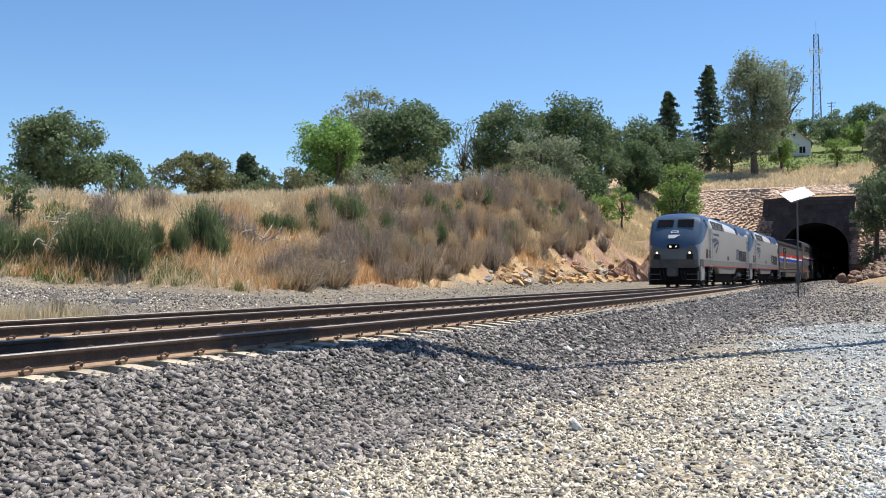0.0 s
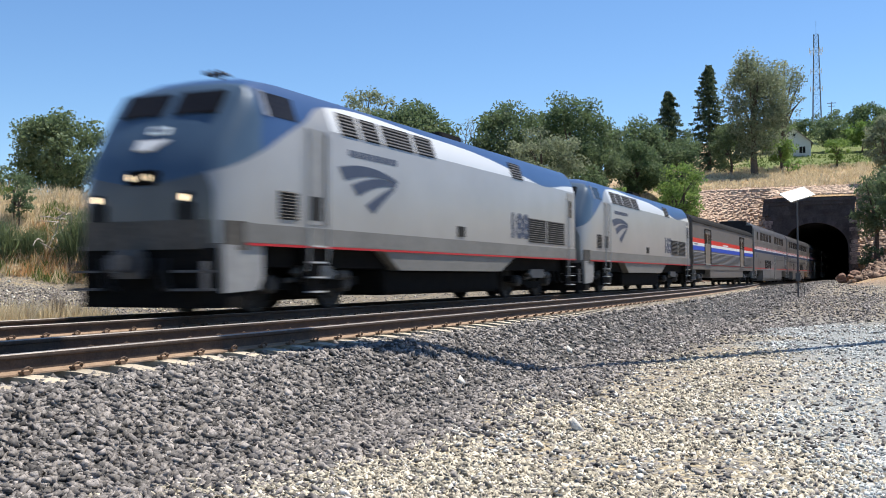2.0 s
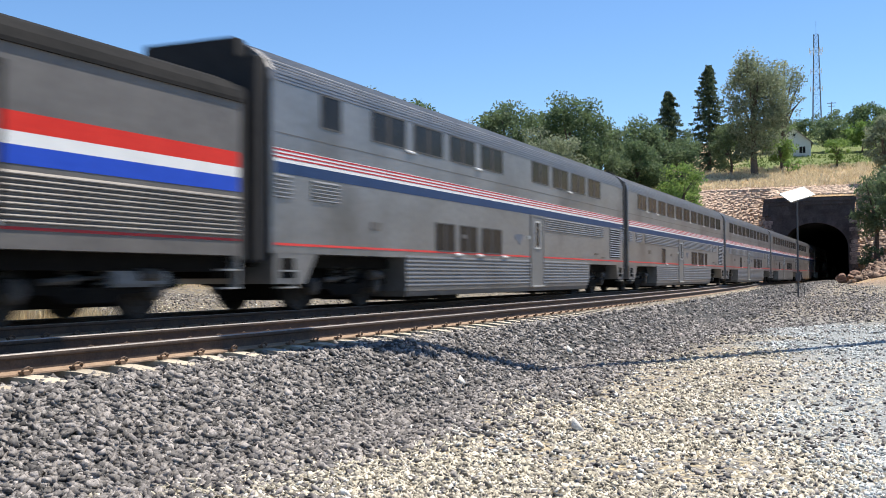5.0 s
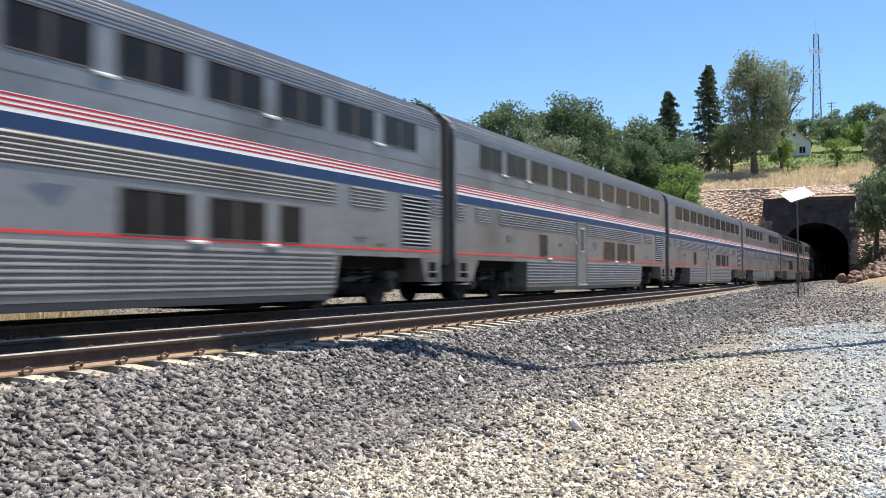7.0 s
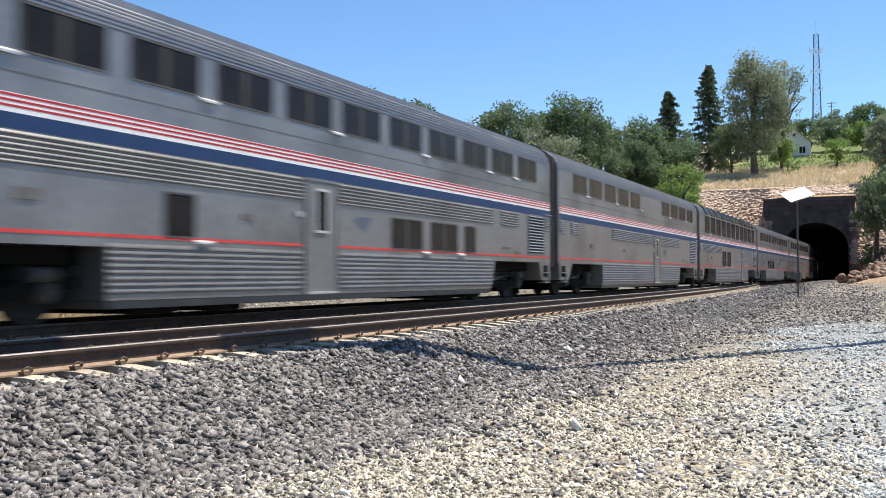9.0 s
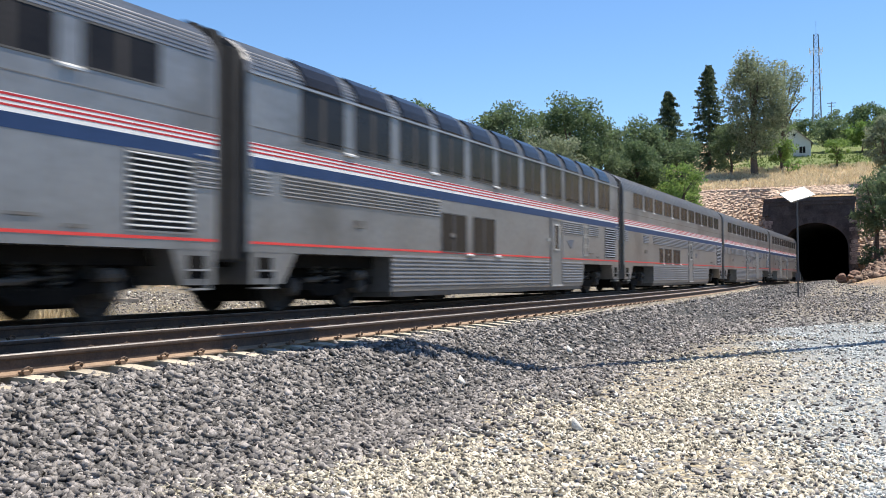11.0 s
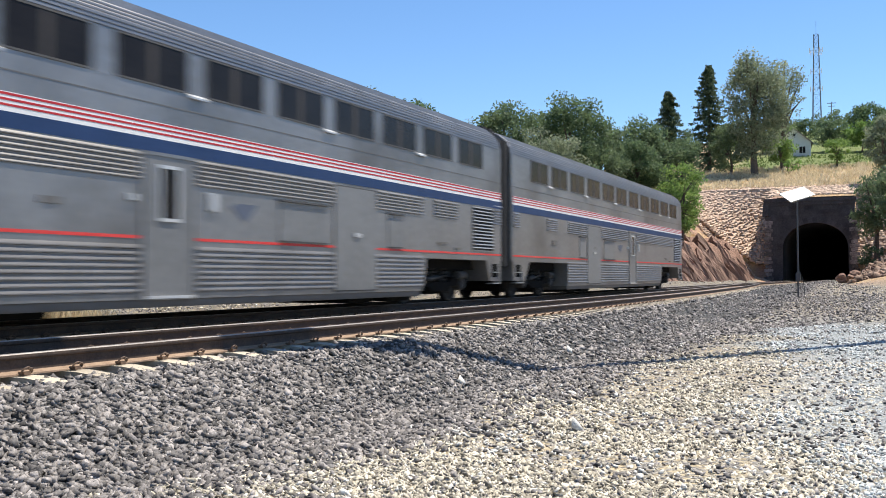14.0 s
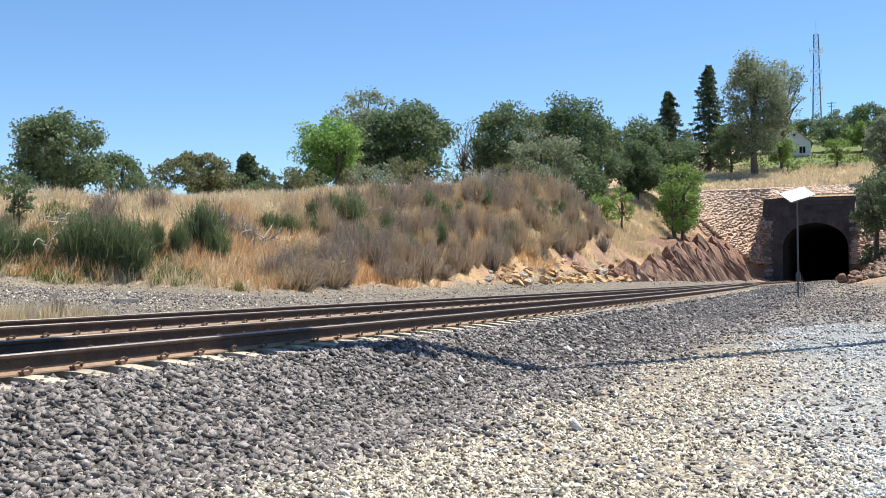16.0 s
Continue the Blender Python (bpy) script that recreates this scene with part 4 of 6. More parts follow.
    for y in doors:
        for d in flank("door", kept("door", lambda: slab(0, 1.1, .36, 2.44, .018)), M_STEELD, c, "plain steel side door", at=pose(0, y, 0)):
            part("door_surround", kept("door_surround", lambda: ring(0, 1.1, .36, 2.44, .05, .034)), M_STEEL, d)
            part("window_frame", kept("door_window", lambda: ring(.34, .72, 1.52, 2.26, .05, .045)), M_CHROME, d, "pale frame round the door window")
            part("door_pane", kept("door_pane", lambda: slab(.34, .72, 1.52, 2.26, .024)), M_GLASS, d)
            part("door_handle", kept("door_handle", lambda: boxes((1.54, 1.60, -.34, -.20, 1.74, 1.84), bevel=.008)), M_CHROME, d)
            part("door_sill", kept("door_sill", lambda: boxes((1.5, 1.60, 0, 1.1, .33, .37))), M_CHROME, d)
    for y in vents:
        for v in flank("vent", kept("vent", lambda: slab(0, 1.4, 1.33, 2.46, .008)), M_LOUVRE, c, "dark louvred vent", at=pose(0, y, 0)):
            part("louvre", kept("louvre", lambda: louvre(0, 1.4, 1.33, 2.46, 13)), M_FRAME, v, "bright louvre blades")
            part("vent_frame", kept("vent_frame", lambda: ring(0, 1.4, 1.33, 2.46, .035, .02)), M_STEELD, v)
    for y0, y1 in blank:
        for d in flank("service_door", slab(y0, y1, .38, 2.42, .022), M_STEELD, c, "plain smooth service door"):
            part("door_seam", ring(y0, y1, .38, 2.42, .025, .006), M_GASKET, d)
            part("door_latch", boxes((1.55, 1.60, (y0 + y1) / 2 - .12, (y0 + y1) / 2 + .12, 1.44, 1.52), bevel=.006), M_CHROME, d)
    for y0, y1 in hatches:
        for d in flank("hatch", slab(y0, y1, 1.30, 1.98, .012), M_STEELD, c, "plain hinged hatch"):
            part("hatch_hinge", boxes((1.55, 1.60, y0 - .04, y1 + .04, 1.985, 2.02)), M_GASKET, d)
            part("hatch_sill", boxes((1.55, 1.585, y0, y1, 1.262, 1.29)), M_GASKET, d)
    if lamp:
        flank("marker_plate", boxes((1.55, 1.60, lamp, lamp + .22, 1.68, 1.98), bevel=.02), M_CHROME, c, "white plate beside the door")
    if ladder:
        for k in range(3):
            flank("step_recess", kept("step_recess", lambda: ring(20.52, 21.05, 1.40, 1.62, .06, .02)), M_FRAME, c, at=pose(0, 0, .36 * k))
    # small fittings along the flank
    for y, z, w, h in ((4.1, 1.62, .42, .16), (8.9, 1.60, .30, .10), (21.2, 1.42, .5, .05), (22.2, 1.30, .36, .06)):
        flank("flank_fitting", kept(("flank_fitting", w), lambda: boxes((1.55, 1.572, 0, w, 0, h), bevel=.008)), M_DULL, c, at=pose(0, y, z))
    flank("handhold", kept("handhold", lambda: tubes([[(1.55, 0, 0, .02), (1.60, 0, 0, .02), (1.60, .36, 0, .02), (1.55, .36, 0, .02)]], 5)), M_CHROME, c, at=pose(0, 25.0, 2.55))
    flank("emblem", kept("emblem", lambda: loft([[(1.552 + d, y, z) for y, z in ((0, 1.80), (.2, 1.86), (.75, 1.86), (.62, 1.72), (.42, 1.55), (.15, 1.70))] for d in (0, .006)])), M_LETTER, c, "small grey-blue emblem", at=pose(0, emblem, 0))
    for y in (.04, 25.46):
        part("gangway_bellows", kept("end_sheet", lambda: boxes((-1.43, 1.43, 0, .41, .9, 4.5), (-1.0, 1.0, .01, .40, 4.3, 4.86), bevel=.04)), M_RUBBER, c, "black rubber gangway bellows", at=pose(0, y, 0))
    part("front_end_skirt", kept("front_end_skirt", lambda: end_skirt(.5, 1.95, .45)), M_STEEL, c)
    part("rear_end_skirt", kept("rear_end_skirt", lambda: end_skirt(24.35, 25.41, -.25)), M_STEEL, c)
    for y in (.62, 24.66):
        flank("step", kept("step", lambda: boxes((1.40, 1.60, .06, .58, .44, .47), (1.40, 1.60, .06, .58, .74, .77), (1.40, 1.58, .56, .59, .44, .8))), M_FRAME, c, at=pose(0, y, 0))
        # No hollow here: a black slab paints the shade inside the step hole.
        flank("step_recess", kept("step_hole", lambda: slab(.08, .5, .62, .98, .006)), M_BLACK, c, at=pose(0, y, 0))
    part("underframe", kept("underframe", lambda: boxes((-1.1, 1.1, .3, 6, .82, 1.08), (-1.1, 1.1, 20.3, 25.6, .82, 1.08), (-.6, .6, .0, 25.9, .62, .9))), M_BLACK, c)
    for y in (6.6, 8.3, 17.4, 19.2):
        part("floor_box", kept("floor_box", lambda: boxes((-1.25, 1.25, 0, 1.1, .10, .24), bevel=.03)), M_BLACK, c, at=pose(0, y, 0))
    part("coupler", kept("coupler", lambda: boxes((-.15, .15, 0, 1.0, .66, .95), bevel=.03)), M_BLACK, c, at=pose(0, -.02, 0))
    part("coupler", STORE["coupler"], M_BLACK, c, at=pose(0, 24.93, 0))
    for y in (3.75, 22.25):
        add_bogie(c, y)
    return c


def baggage_car():
    c = thing("baggage_car", "weathered steel baggage car with red, white and blue stripes", "train car", "cars of the passenger train")
    h = [(1.53, 1.0), (1.53, 3.62), (1.48, 3.77), (1.32, 3.93), (1.0, 4.06), (0.55, 4.15)]
    full = h + [(0, 4.18)] + [(-x, z) for x, z in reversed(h)]
    bm = loft([[(x, y, z) for x, z in full] for y in (.5, 25.41)])
    bmesh.ops.recalc_face_normals(bm, faces=bm.faces)
    me = bpy.data.meshes.new("body")
    for f in bm.faces:
        f.material_index = 1 if f.calc_center_median().z > 3.65 and abs(f.normal.y) < .5 else 0
    bm.to_mesh(me); bm.free()
    me.materials.append(M_DULL); me.materials.append(M_DARKROOF)
    part("body", me, None, c, "brownish weathered steel body with dark roof")
    part("lower_body", boxes((-1.5, 1.5, 6.2, 20.1, .52, 1.02), bevel=.02), M_DULL, c)
    flank("gutter", slab(.5, 25.41, 3.56, 3.62, .04, 1.53), M_DARKROOF, c)
    spans = ((.55, 4.2), (6.28, 18.38), (20.38, 25.36))
    for a, b in spans:
        flank("red_stripe", slab(a, b, 2.47, 2.72, .006, 1.53), M_BRIGHTRED, c)
        flank("white_stripe", slab(a, b, 2.30, 2.47, .006, 1.53), M_WHITE, c)
        flank("blue_stripe", slab(a, b, 2.06, 2.30, .006, 1.53), M_BRIGHTBLUE, c)
        flank("fluting", flutes(a, b, 1.30, 1.98, 9, 1.53, .035), M_DULL, c, "pressed horizontal ribs")
        flank("sill_stripe", slab(a, b, 1.24, 1.28, .008, 1.53), M_RED, c)
    flank("lettering", slab(.9, 2.0, 2.36, 2.42, .01, 1.53), M_LETTER, c)
    flank("lettering", slab(10.9, 13.0, 2.5, 2.58, .01, 1.53), M_WHITE, c)
    for y in (4.24, 18.42):
        for d in flank("sliding_door", slab(y, y + 1.92, 1.33, 3.27, .01, 1.53), M_BROWNDOOR, c, "brown steel sliding door"):
          part("door_rim", ring(y, y + 1.92, 1.33, 3.27, .06, .05, 1.53), M_DARKROOF, d)
          for k in (0, 1):
            part("door_window", slab(y + .2 + .9 * k, y + .8 + .9 * k, 2.5, 3.05, .018, 1.53), M_GLASS, d)
          part("door_sill", slab(y, y + 1.92, 1.28, 1.34, .06, 1.53), M_FRAME, d)
    for y in (.03, 25.39):
        part("gangway_bellows", boxes((-1.35, 1.35, y, y + .49, .9, 3.92), bevel=.05), M_RUBBER, c, "black gangway bellows")
    part("roof_vent", boxes((-.4, .4, 0, .8, 4.12, 4.26), bevel=.03), M_DARKROOF, c, at=pose(0, .8, 0))
    for y in (12, 17.2):
        part("roof_vent", boxes((-.3, .3, 0, .7, 4.12, 4.26), bevel=.03), M_DARKROOF, c, at=pose(0, y, 0))
    part("underframe", boxes((-1.2, 1.2, .4, 25.5, .74, 1.04), (-1.3, 1.3, 8, 18, .36, .6)), M_BLACK, c)
    for y in (.6, 24.9):
        flank("step", boxes((1.38, 1.58, y, y + .45, .45, .48), (1.38, 1.58, y, y + .45, .75, .78), (1.38, 1.56, y + .43, y + .46, .45, 1.0)), M_FRAME, c)
    for y in (3.5, 22.4):
        add_bogie(c, y, 2.75)
        part("truck_casting", boxes((1.1, 1.24, y + .3, y + 1.6, .5, .74), bevel=.04), M_GALV, c)
    return c


# ---- locomotives ----
LOCO_LEN = 21.03


def set_back(y):
    """The nose stands back behind the coupler; the cab's rear stays."""
    return y if y > 3 else 0.62 + y * (3 - 0.62) / 3


def loco_section(y):
    zt = float(np.interp(y, [.0, .05, .35, .9, 1.35, 1.75, 2.3, 2.9, 20.4, 20.75], [2.12, 2.30, 2.85, 3.50, 4.0, 4.17, 4.27, 4.30, 4.30, 4.27]))
    w = float(np.interp(y, [.0, .1, .35, .9, 1.7, 20.5, 20.75], [1.16, 1.30, 1.42, 1.49, 1.52, 1.52, 1.48]))
    zs = min(3.45, zt - .55)
    e = zt - zs
    h = [(w, 1.2), (w, 1.6), (w, zs), (w - .17 * e / .85, zs + .56 * e), (w - .36 * e / .85, zs + .82 * e), (w * .45, zs + .96 * e)]
    return h + [(0, zt)] + [(-x, z) for x, z in reversed(h)]


def loco_body():
    ys = [.0, .05, .2, .35, .6, .9, 1.15, 1.35, 1.55, 1.75, 2.0, 2.3, 2.6, 2.9, 4, 8, 12, 16, 20.4, 20.6, 20.75]
    bm = loft([[(x, set_back(y), z) for x, z in loco_section(y)] for y in ys])
    me = to_mesh(bm, "loco_body")
    me.polygons.foreach_set("use_smooth", np.ones(len(me.polygons), bool))
    me.set_sharp_from_angle(angle=radians(32))
    return me


def on_shoulder(y0, y1, s0, s1, out):
    """A plate on the sloped shoulder, from s0 to s1 of its height."""
    bm = bmesh.new()
    for s in (1,):
        def pt(y, u, o):
            a, b = Vector((1.52, 0, 3.45)), Vector((1.35, 0, 3.926))
            p = a.lerp(b, u)
            return (s * (p.x + o * .94), y, p.z + o * .34)
        q = [[bm.verts.new(pt(y, u, o)) for y, u in ((y0, s0), (y1, s0), (y1, s1), (y0, s1))] for o in (-.02, out)]
        bm.faces.new(q[1]); bm.faces.new(q[0])
        for i in range(4):
            bm.faces.new((q[0][i], q[0][(i + 1) % 4], q[1][(i + 1) % 4], q[1][i]))
    return bm


def on_nose(x0, x1, u0, u1, out, y_of=((.35, 2.85), (1.35, 4.0)), taper=0.0):
    """A plate on the raked front, u along its slope."""
    a, b = (Vector((0, set_back(p[0]), p[1])) for p in y_of)
    nrm = Vector((0, -(b.z - a.z), b.y - a.y)).normalized()
    bm = bmesh.new()
    q = []
    for o in (-.03, out):
        q.append([bm.verts.new((x, *(a.lerp(b, u) + nrm * o).yz)) for x, u in ((x0, u0), (x1, u0), (x1 - taper, u1), (x0, u1))])
    bm.faces.new(q[1]); bm.faces.new(q[0])
    for i in range(4):
        bm.faces.new((q[0][i], q[0][(i + 1) % 4], q[1][(i + 1) % 4], q[1][i]))
    return bm


def emblem_shape():
    """Three curved bands that fan out from a low point."""
    bm = bmesh.new()
    for end, bend, meet, wide in (((4.70, 2.68), (5.9, 2.95), (7.12, 2.70), .15), ((5.22, 2.38), (6.15, 2.72), (7.06, 2.62), .15), ((5.85, 2.03), (6.5, 2.38), (6.98, 2.56), .15)):
        e, c, m = Vector(end), Vector(bend), Vector(meet)
        rows = []
        for k in range(11):
            u = k / 10
            p = e * (1 - u) ** 2 + c * 2 * u * (1 - u) + m * u * u
            d = ((c - e) * (1 - u) + (m - c) * u).normalized()
            w = wide * (1 - u) + .035 * u
            skew = d * .10 * (1 - u)
            rows.append([bm.verts.new((1.528, q.x, q.y)) for q in (p + Vector((-d.y, d.x)) * w - skew, p, p - Vector((-d.y, d.x)) * w + skew)])
        for a, b in zip(rows, rows[1:]):
            for i in (0, 1):
                bm.faces.new((a[i], a[i + 1], b[i + 1], b[i]))
    return bm


def letters(text, size):
    """The outline of written figures as a thin mesh."""
    cu = bpy.data.curves.new("figures", 'FONT')
    cu.body, cu.size, cu.extrude, cu.offset = text, size, 0.004, 0.03
    ob = new("figures", cu)
    dg = bpy.context.evaluated_depsgraph_get()
    me = bpy.data.meshes.new_from_object(ob.evaluated_get(dg))
    bpy.data.objects.remove(ob)
    me.materials.clear()
    return me


def locomotive(number, lit):
    c = thing("locomotive", "silver and blue streamlined diesel locomotive" + (" with lit headlamps" if lit else ", trailing, lamps off"), "locomotive", "locomotives")
    body = kept("loco_body", loco_body)
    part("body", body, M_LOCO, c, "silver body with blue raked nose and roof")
    part("sill", kept("sill", lambda: boxes((-1.535, 1.535, 1.4, 20.7, 1.22, 1.56), bevel=.01)), M_LOCOGREY, c, "grey sill band")
    part("front_sill", kept("front_sill", lambda: loft([[(x, y, z) for x, y in ((-1.2, -.02), (1.2, -.02), (1.46, .36), (1.535, .9), (-1.535, .9), (-1.46, .36))] for z in (1.1, 1.58)])), M_GRIMESHADE, c, at=pose(0, .6, 0))
    flank("red_stripe", kept("loco_red", lambda: slab(1.5, 20.7, 1.18, 1.222, .012, 1.53)), M_RED, c, "thin red stripe")
    part("pilot", kept("pilot", lambda: loft([[(x, y, z) for x, y in ((-1.25, .02), (1.25, .02), (1.48, .4), (1.48, .9), (-1.48, .9), (-1.48, .4))] for z in (.14, 1.12)])), M_BLACK, c, "black front pilot plate", at=pose(0, .6, 0))
    part("coupler", kept("loco_coupler", lambda: boxes((-.16, .16, -.42, .3, .72, 1.0), (-.3, .3, -.1, .1, .62, 1.1), bevel=.04)), M_DARKPOLE, c, at=pose(0, .35, 0))
    part("rear_coupler", kept("rear_coupler", lambda: boxes((-.16, .16, 20.6, 21.1, .72, 1.0), bevel=.04)), M_DARKPOLE, c)
    flank("front_step", kept("front_step", lambda: boxes((.75, 1.4, -.16, .2, .42, .46), (.75, 1.4, -.12, .2, .72, .76), (1.36, 1.4, -.14, .0, .42, .9))), M_DARKPOLE, c, at=pose(0, .6, 0))
    for x in (-.75, -.55, .45, .62):
        part("air_hose", kept("air_hose", lambda: tubes([[(0, -.05, .95, .03), (.03, -.14, .75, .03), (.08, -.12, .5, .03), (.14, -.03, .42, .03)]], 6)), M_RUBBER, c, at=pose(x, .6, 0))
    for x0, x1 in ((-1.02, -.12), (.12, 1.02)):
        part("windscreen", kept(("windscreen", x0), lambda: on_nose(x0, x1, .52, .88, .03)), M_GLASS, c, "dark raked windscreen")
    flank("wiper", kept("wiper", lambda: tubes([[(.2, 1.28, 3.42, .012), (.75, 1.46, 3.62, .012)]], 4)), M_BLACK, c)
    part("number_board", kept("number_board", lambda: on_nose(-.21, .21, .20, .31, .03)), M_NUMBERBOARD, c, "small lit number board")
    part("number_bar", kept("number_bar", lambda: on_nose(-.15, .15, .225, .285, .036)), M_LETTER, c)
    part("nose_emblem", kept("nose_emblem", lambda: on_nose(-.33, .33, .10, -.06, .03, taper=.3)), M_WHITE, c, "white emblem on the nose")
    lamp = M_HEADLIGHT if lit else M_FRAME
    part("headlamp_housing", kept("headlamp_housing", lambda: boxes((-.34, .34, -.03, .3, 2.17, 2.43), bevel=.05)), M_BLACK, c, at=pose(0, .6, 0))
    for x in (-.17, .17):
        part("headlamp", kept(("headlamp", lit), lambda: tubes([[(0, -.05, 0, .06), (0, .05, 0, .06)]], 12)), lamp, c, at=pose(x, 0.62, 2.30))
    for x in (-.92, .92):
        part("ditch_lamp_box", kept("ditch_lamp_box", lambda: boxes((-.13, .13, -.02, .35, -.11, .11), bevel=.03)), M_BLACK, c, at=pose(x, 0.62, 1.95))
        part("ditch_lamp", kept(("ditch_lamp", lit), lambda: tubes([[(0, -.05, 0, .06), (0, .02, 0, .06)]], 12)), lamp, c, at=pose(x, 0.62, 1.95))
        # Dark box in place of a hollow, painting the recess's shade.
        part("marker_recess", kept("marker_recess", lambda: boxes((-.19, .19, -.015, .3, -.17, .17), bevel=.02)), M_LOUVRE, c, at=pose(x, 0.60, 1.70))
    # flank
    flank("cab_window", kept("cab_window", lambda: on_shoulder(2.15, 3.05, .05, .95, .012)), M_GLASS, c, "dark cab side window")
    flank("cab_window_rim", kept("cab_window_rim", lambda: on_shoulder(2.0, 2.13, .0, 1.0, .02)), M_FRAME, c)
    for d in flank("cab_door", kept("cab_door", lambda: slab(3.4, 4.02, 1.62, 3.42, .012, 1.52)), M_SILVER, c, "silver cab door"):
        for y in (3.36, 4.06):
            part("grab_rail", kept(("grab_rail", y), lambda: tubes([[(1.54, y, .75, .018), (1.6, y, 1.0, .018), (1.6, y, 3.3, .018), (1.52, y, 3.4, .018)]], 5)), M_FRAME, d)
        # Dark raised slab paints the shade of the door's recess.
        part("door_recess", kept("door_recess", lambda: slab(3.5, 3.9, 1.7, 2.15, .016, 1.52)), M_LOUVRE, d)
        part("door_gap", kept("door_gap", lambda: slab(4.04, 4.1, 1.62, 3.42, .006, 1.52)), M_LOUVRE, d)
    for l in flank("ladder", kept("ladder", lambda: boxes((1.36, 1.46, 3.42, 3.98, .3, 1.25))), M_BLACK, c, "black entry ladder with bright rungs"):
        for z in (.35, .62, .9, 1.2):
            part("rung", kept(("rung", z), lambda: boxes((1.4, 1.62, 3.45, 3.95, z, z + .03))), M_CHROME, l)
    for y0, y1, z0, z1, k in ((2.45, 3.08, 1.67, 2.18, 9), (15.85, 17.5, 1.66, 2.38, 11), (17.65, 19.42, 1.66, 2.38, 11)):
        for v in flank("side_vent", slab(y0, y1, z0, z1, .006, 1.52), M_LOUVRE, c, "dark louvred radiator vent"):
            part("louvre", louvre(y0, y1, z0, z1, k, 1.515), M_TRUCK, v)
    for y0, y1 in ((4.7, 5.45), (5.62, 6.4), (6.6, 8.02), (8.2, 9.18), (14.5, 15.4)):
        for v in flank("roof_vent", on_shoulder(y0, y1, .0, .97, .012), M_LOUVRE, c, "dark intake grille"):
          for k in range(6):
            part("slat", on_shoulder(y0, y1, .04 + .155 * k, .10 + .155 * k, .03), M_DULL, v)
    flank("sand_filler", kept("sand_filler", lambda: slab(10.5, 10.95, 1.64, 1.9, .02, 1.52)), M_LOUVRE, c)
    flank("rear_door", kept("rear_door", lambda: slab(19.75, 20.35, 1.62, 3.4, .012, 1.52)), M_SILVER, c, "silver rear door")
    flank("rear_window", kept("rear_window", lambda: slab(19.9, 20.2, 2.6, 3.15, .018, 1.52)), M_GLASS, c)
    flank("rear_rail", kept("rear_rail", lambda: tubes([[(1.54, 19.68, .6, .018), (1.6, 19.68, .7, .018), (1.6, 19.68, 3.2, .018), (1.5, 19.68, 3.25, .018)]], 5)), M_FRAME, c)
    for l in flank("rear_ladder", kept("rear_ladder", lambda: boxes((1.36, 1.46, 19.78, 20.32, .3, 1.2))), M_BLACK, c, "black rear ladder with bright rungs"):
        for z in (.35, .65, .95):
            part("rung", kept(("rear_rung", z), lambda: boxes((1.4, 1.62, 19.8, 20.3, z, z + .03))), M_CHROME, l)
    flank("emblem", kept("loco_emblem", emblem_shape), M_LOGO, c, "slate blue emblem of three sweeping bands")
    for k in range(6):
        flank("name_bar", kept("name_bar", lambda: boxes((1.518, 1.526, 5.0, 5.29, 3.06, 3.19))), M_LOGO, c, "plain lettering bar", at=pose(0, .36 * k, 0))
    reach_ = lambda text: max(v.co.x for v in letters(text, .98).vertices)
    at_y = 14.22
    for digit in number:
        part("digit", letters(digit, .98), M_LOGO, c, "grey road number figure " + digit, at=Matrix.Translation((1.526, at_y, 1.77)) @ Euler((radians(90), 0, radians(90))).to_matrix().to_4x4() @ Matrix.Diagonal((1.13, 1, 1, 1)))
        at_y += 1.13 * (reach_("88") - reach_("8"))
    part("roof_fan", kept("roof_fan", lambda: boxes((-.75, .75, 11.2, 12.7, 4.25, 4.42), (-.6, .6, 16, 17.6, 4.25, 4.36), bevel=.04)), M_DARKROOF, c)
    part("horn", kept("horn", lambda: tubes([[(x, 2.55, 4.42, .05), (x, 2.9, 4.42, .02)] for x in (-.15, 0, .15)] + [[(0, 2.8, 4.25, .03), (0, 2.8, 4.42, .03)]], 7)), M_DARKPOLE, c)
    part("rear_sheet", kept("rear_sheet", lambda: boxes((-1.1, 1.1, 20.7, 21.0, 1.0, 3.9), bevel=.04)), M_RUBBER, c)
    # below the sill
    part("fuel_tank", kept("fuel_tank", lambda: loft([[(x, y, z) for y, z in ((6.55, 1.2), (7.3, .78), (13.6, .78), (14.75, 1.2))] for x in (-1.5, 1.5)])), M_LOCOGREY, c, "grey fuel tank skirt")
    part("tank_bottom", kept("tank_bottom", lambda: boxes((-1.3, 1.3, 6.9, 13.9, .24, .8), bevel=.06)), M_BLACK, c)
    part("side_skirt", kept("side_skirt", lambda: loft([[(x, y, z) for y, z in ((.85, 1.18), (2.0, 1.18), (2.0, .62), (1.85, .42), (.9, .38))] for x in (-1.5, 1.5)])), M_SILVER, c, "pale skirt plate behind the pilot")
    part("underframe", kept("loco_underframe", lambda: boxes((-1.25, 1.25, .9, 20.7, .82, 1.2))), M_BLACK, c)
    for y in (4.1, 17.3):
        b = add_bogie(c, y, 2.74, .51)
        flank("equaliser", kept("equaliser", lambda: loft([[(x, v, z) for v, z in ((-.75, .72), (-.6, .86), (.5, .86), (.75, .70), (.55, .60), (-.5, .60))] for x in (1.2, 1.32)])), M_LOCOGREY, b, "grey cast equaliser arm")
    return c


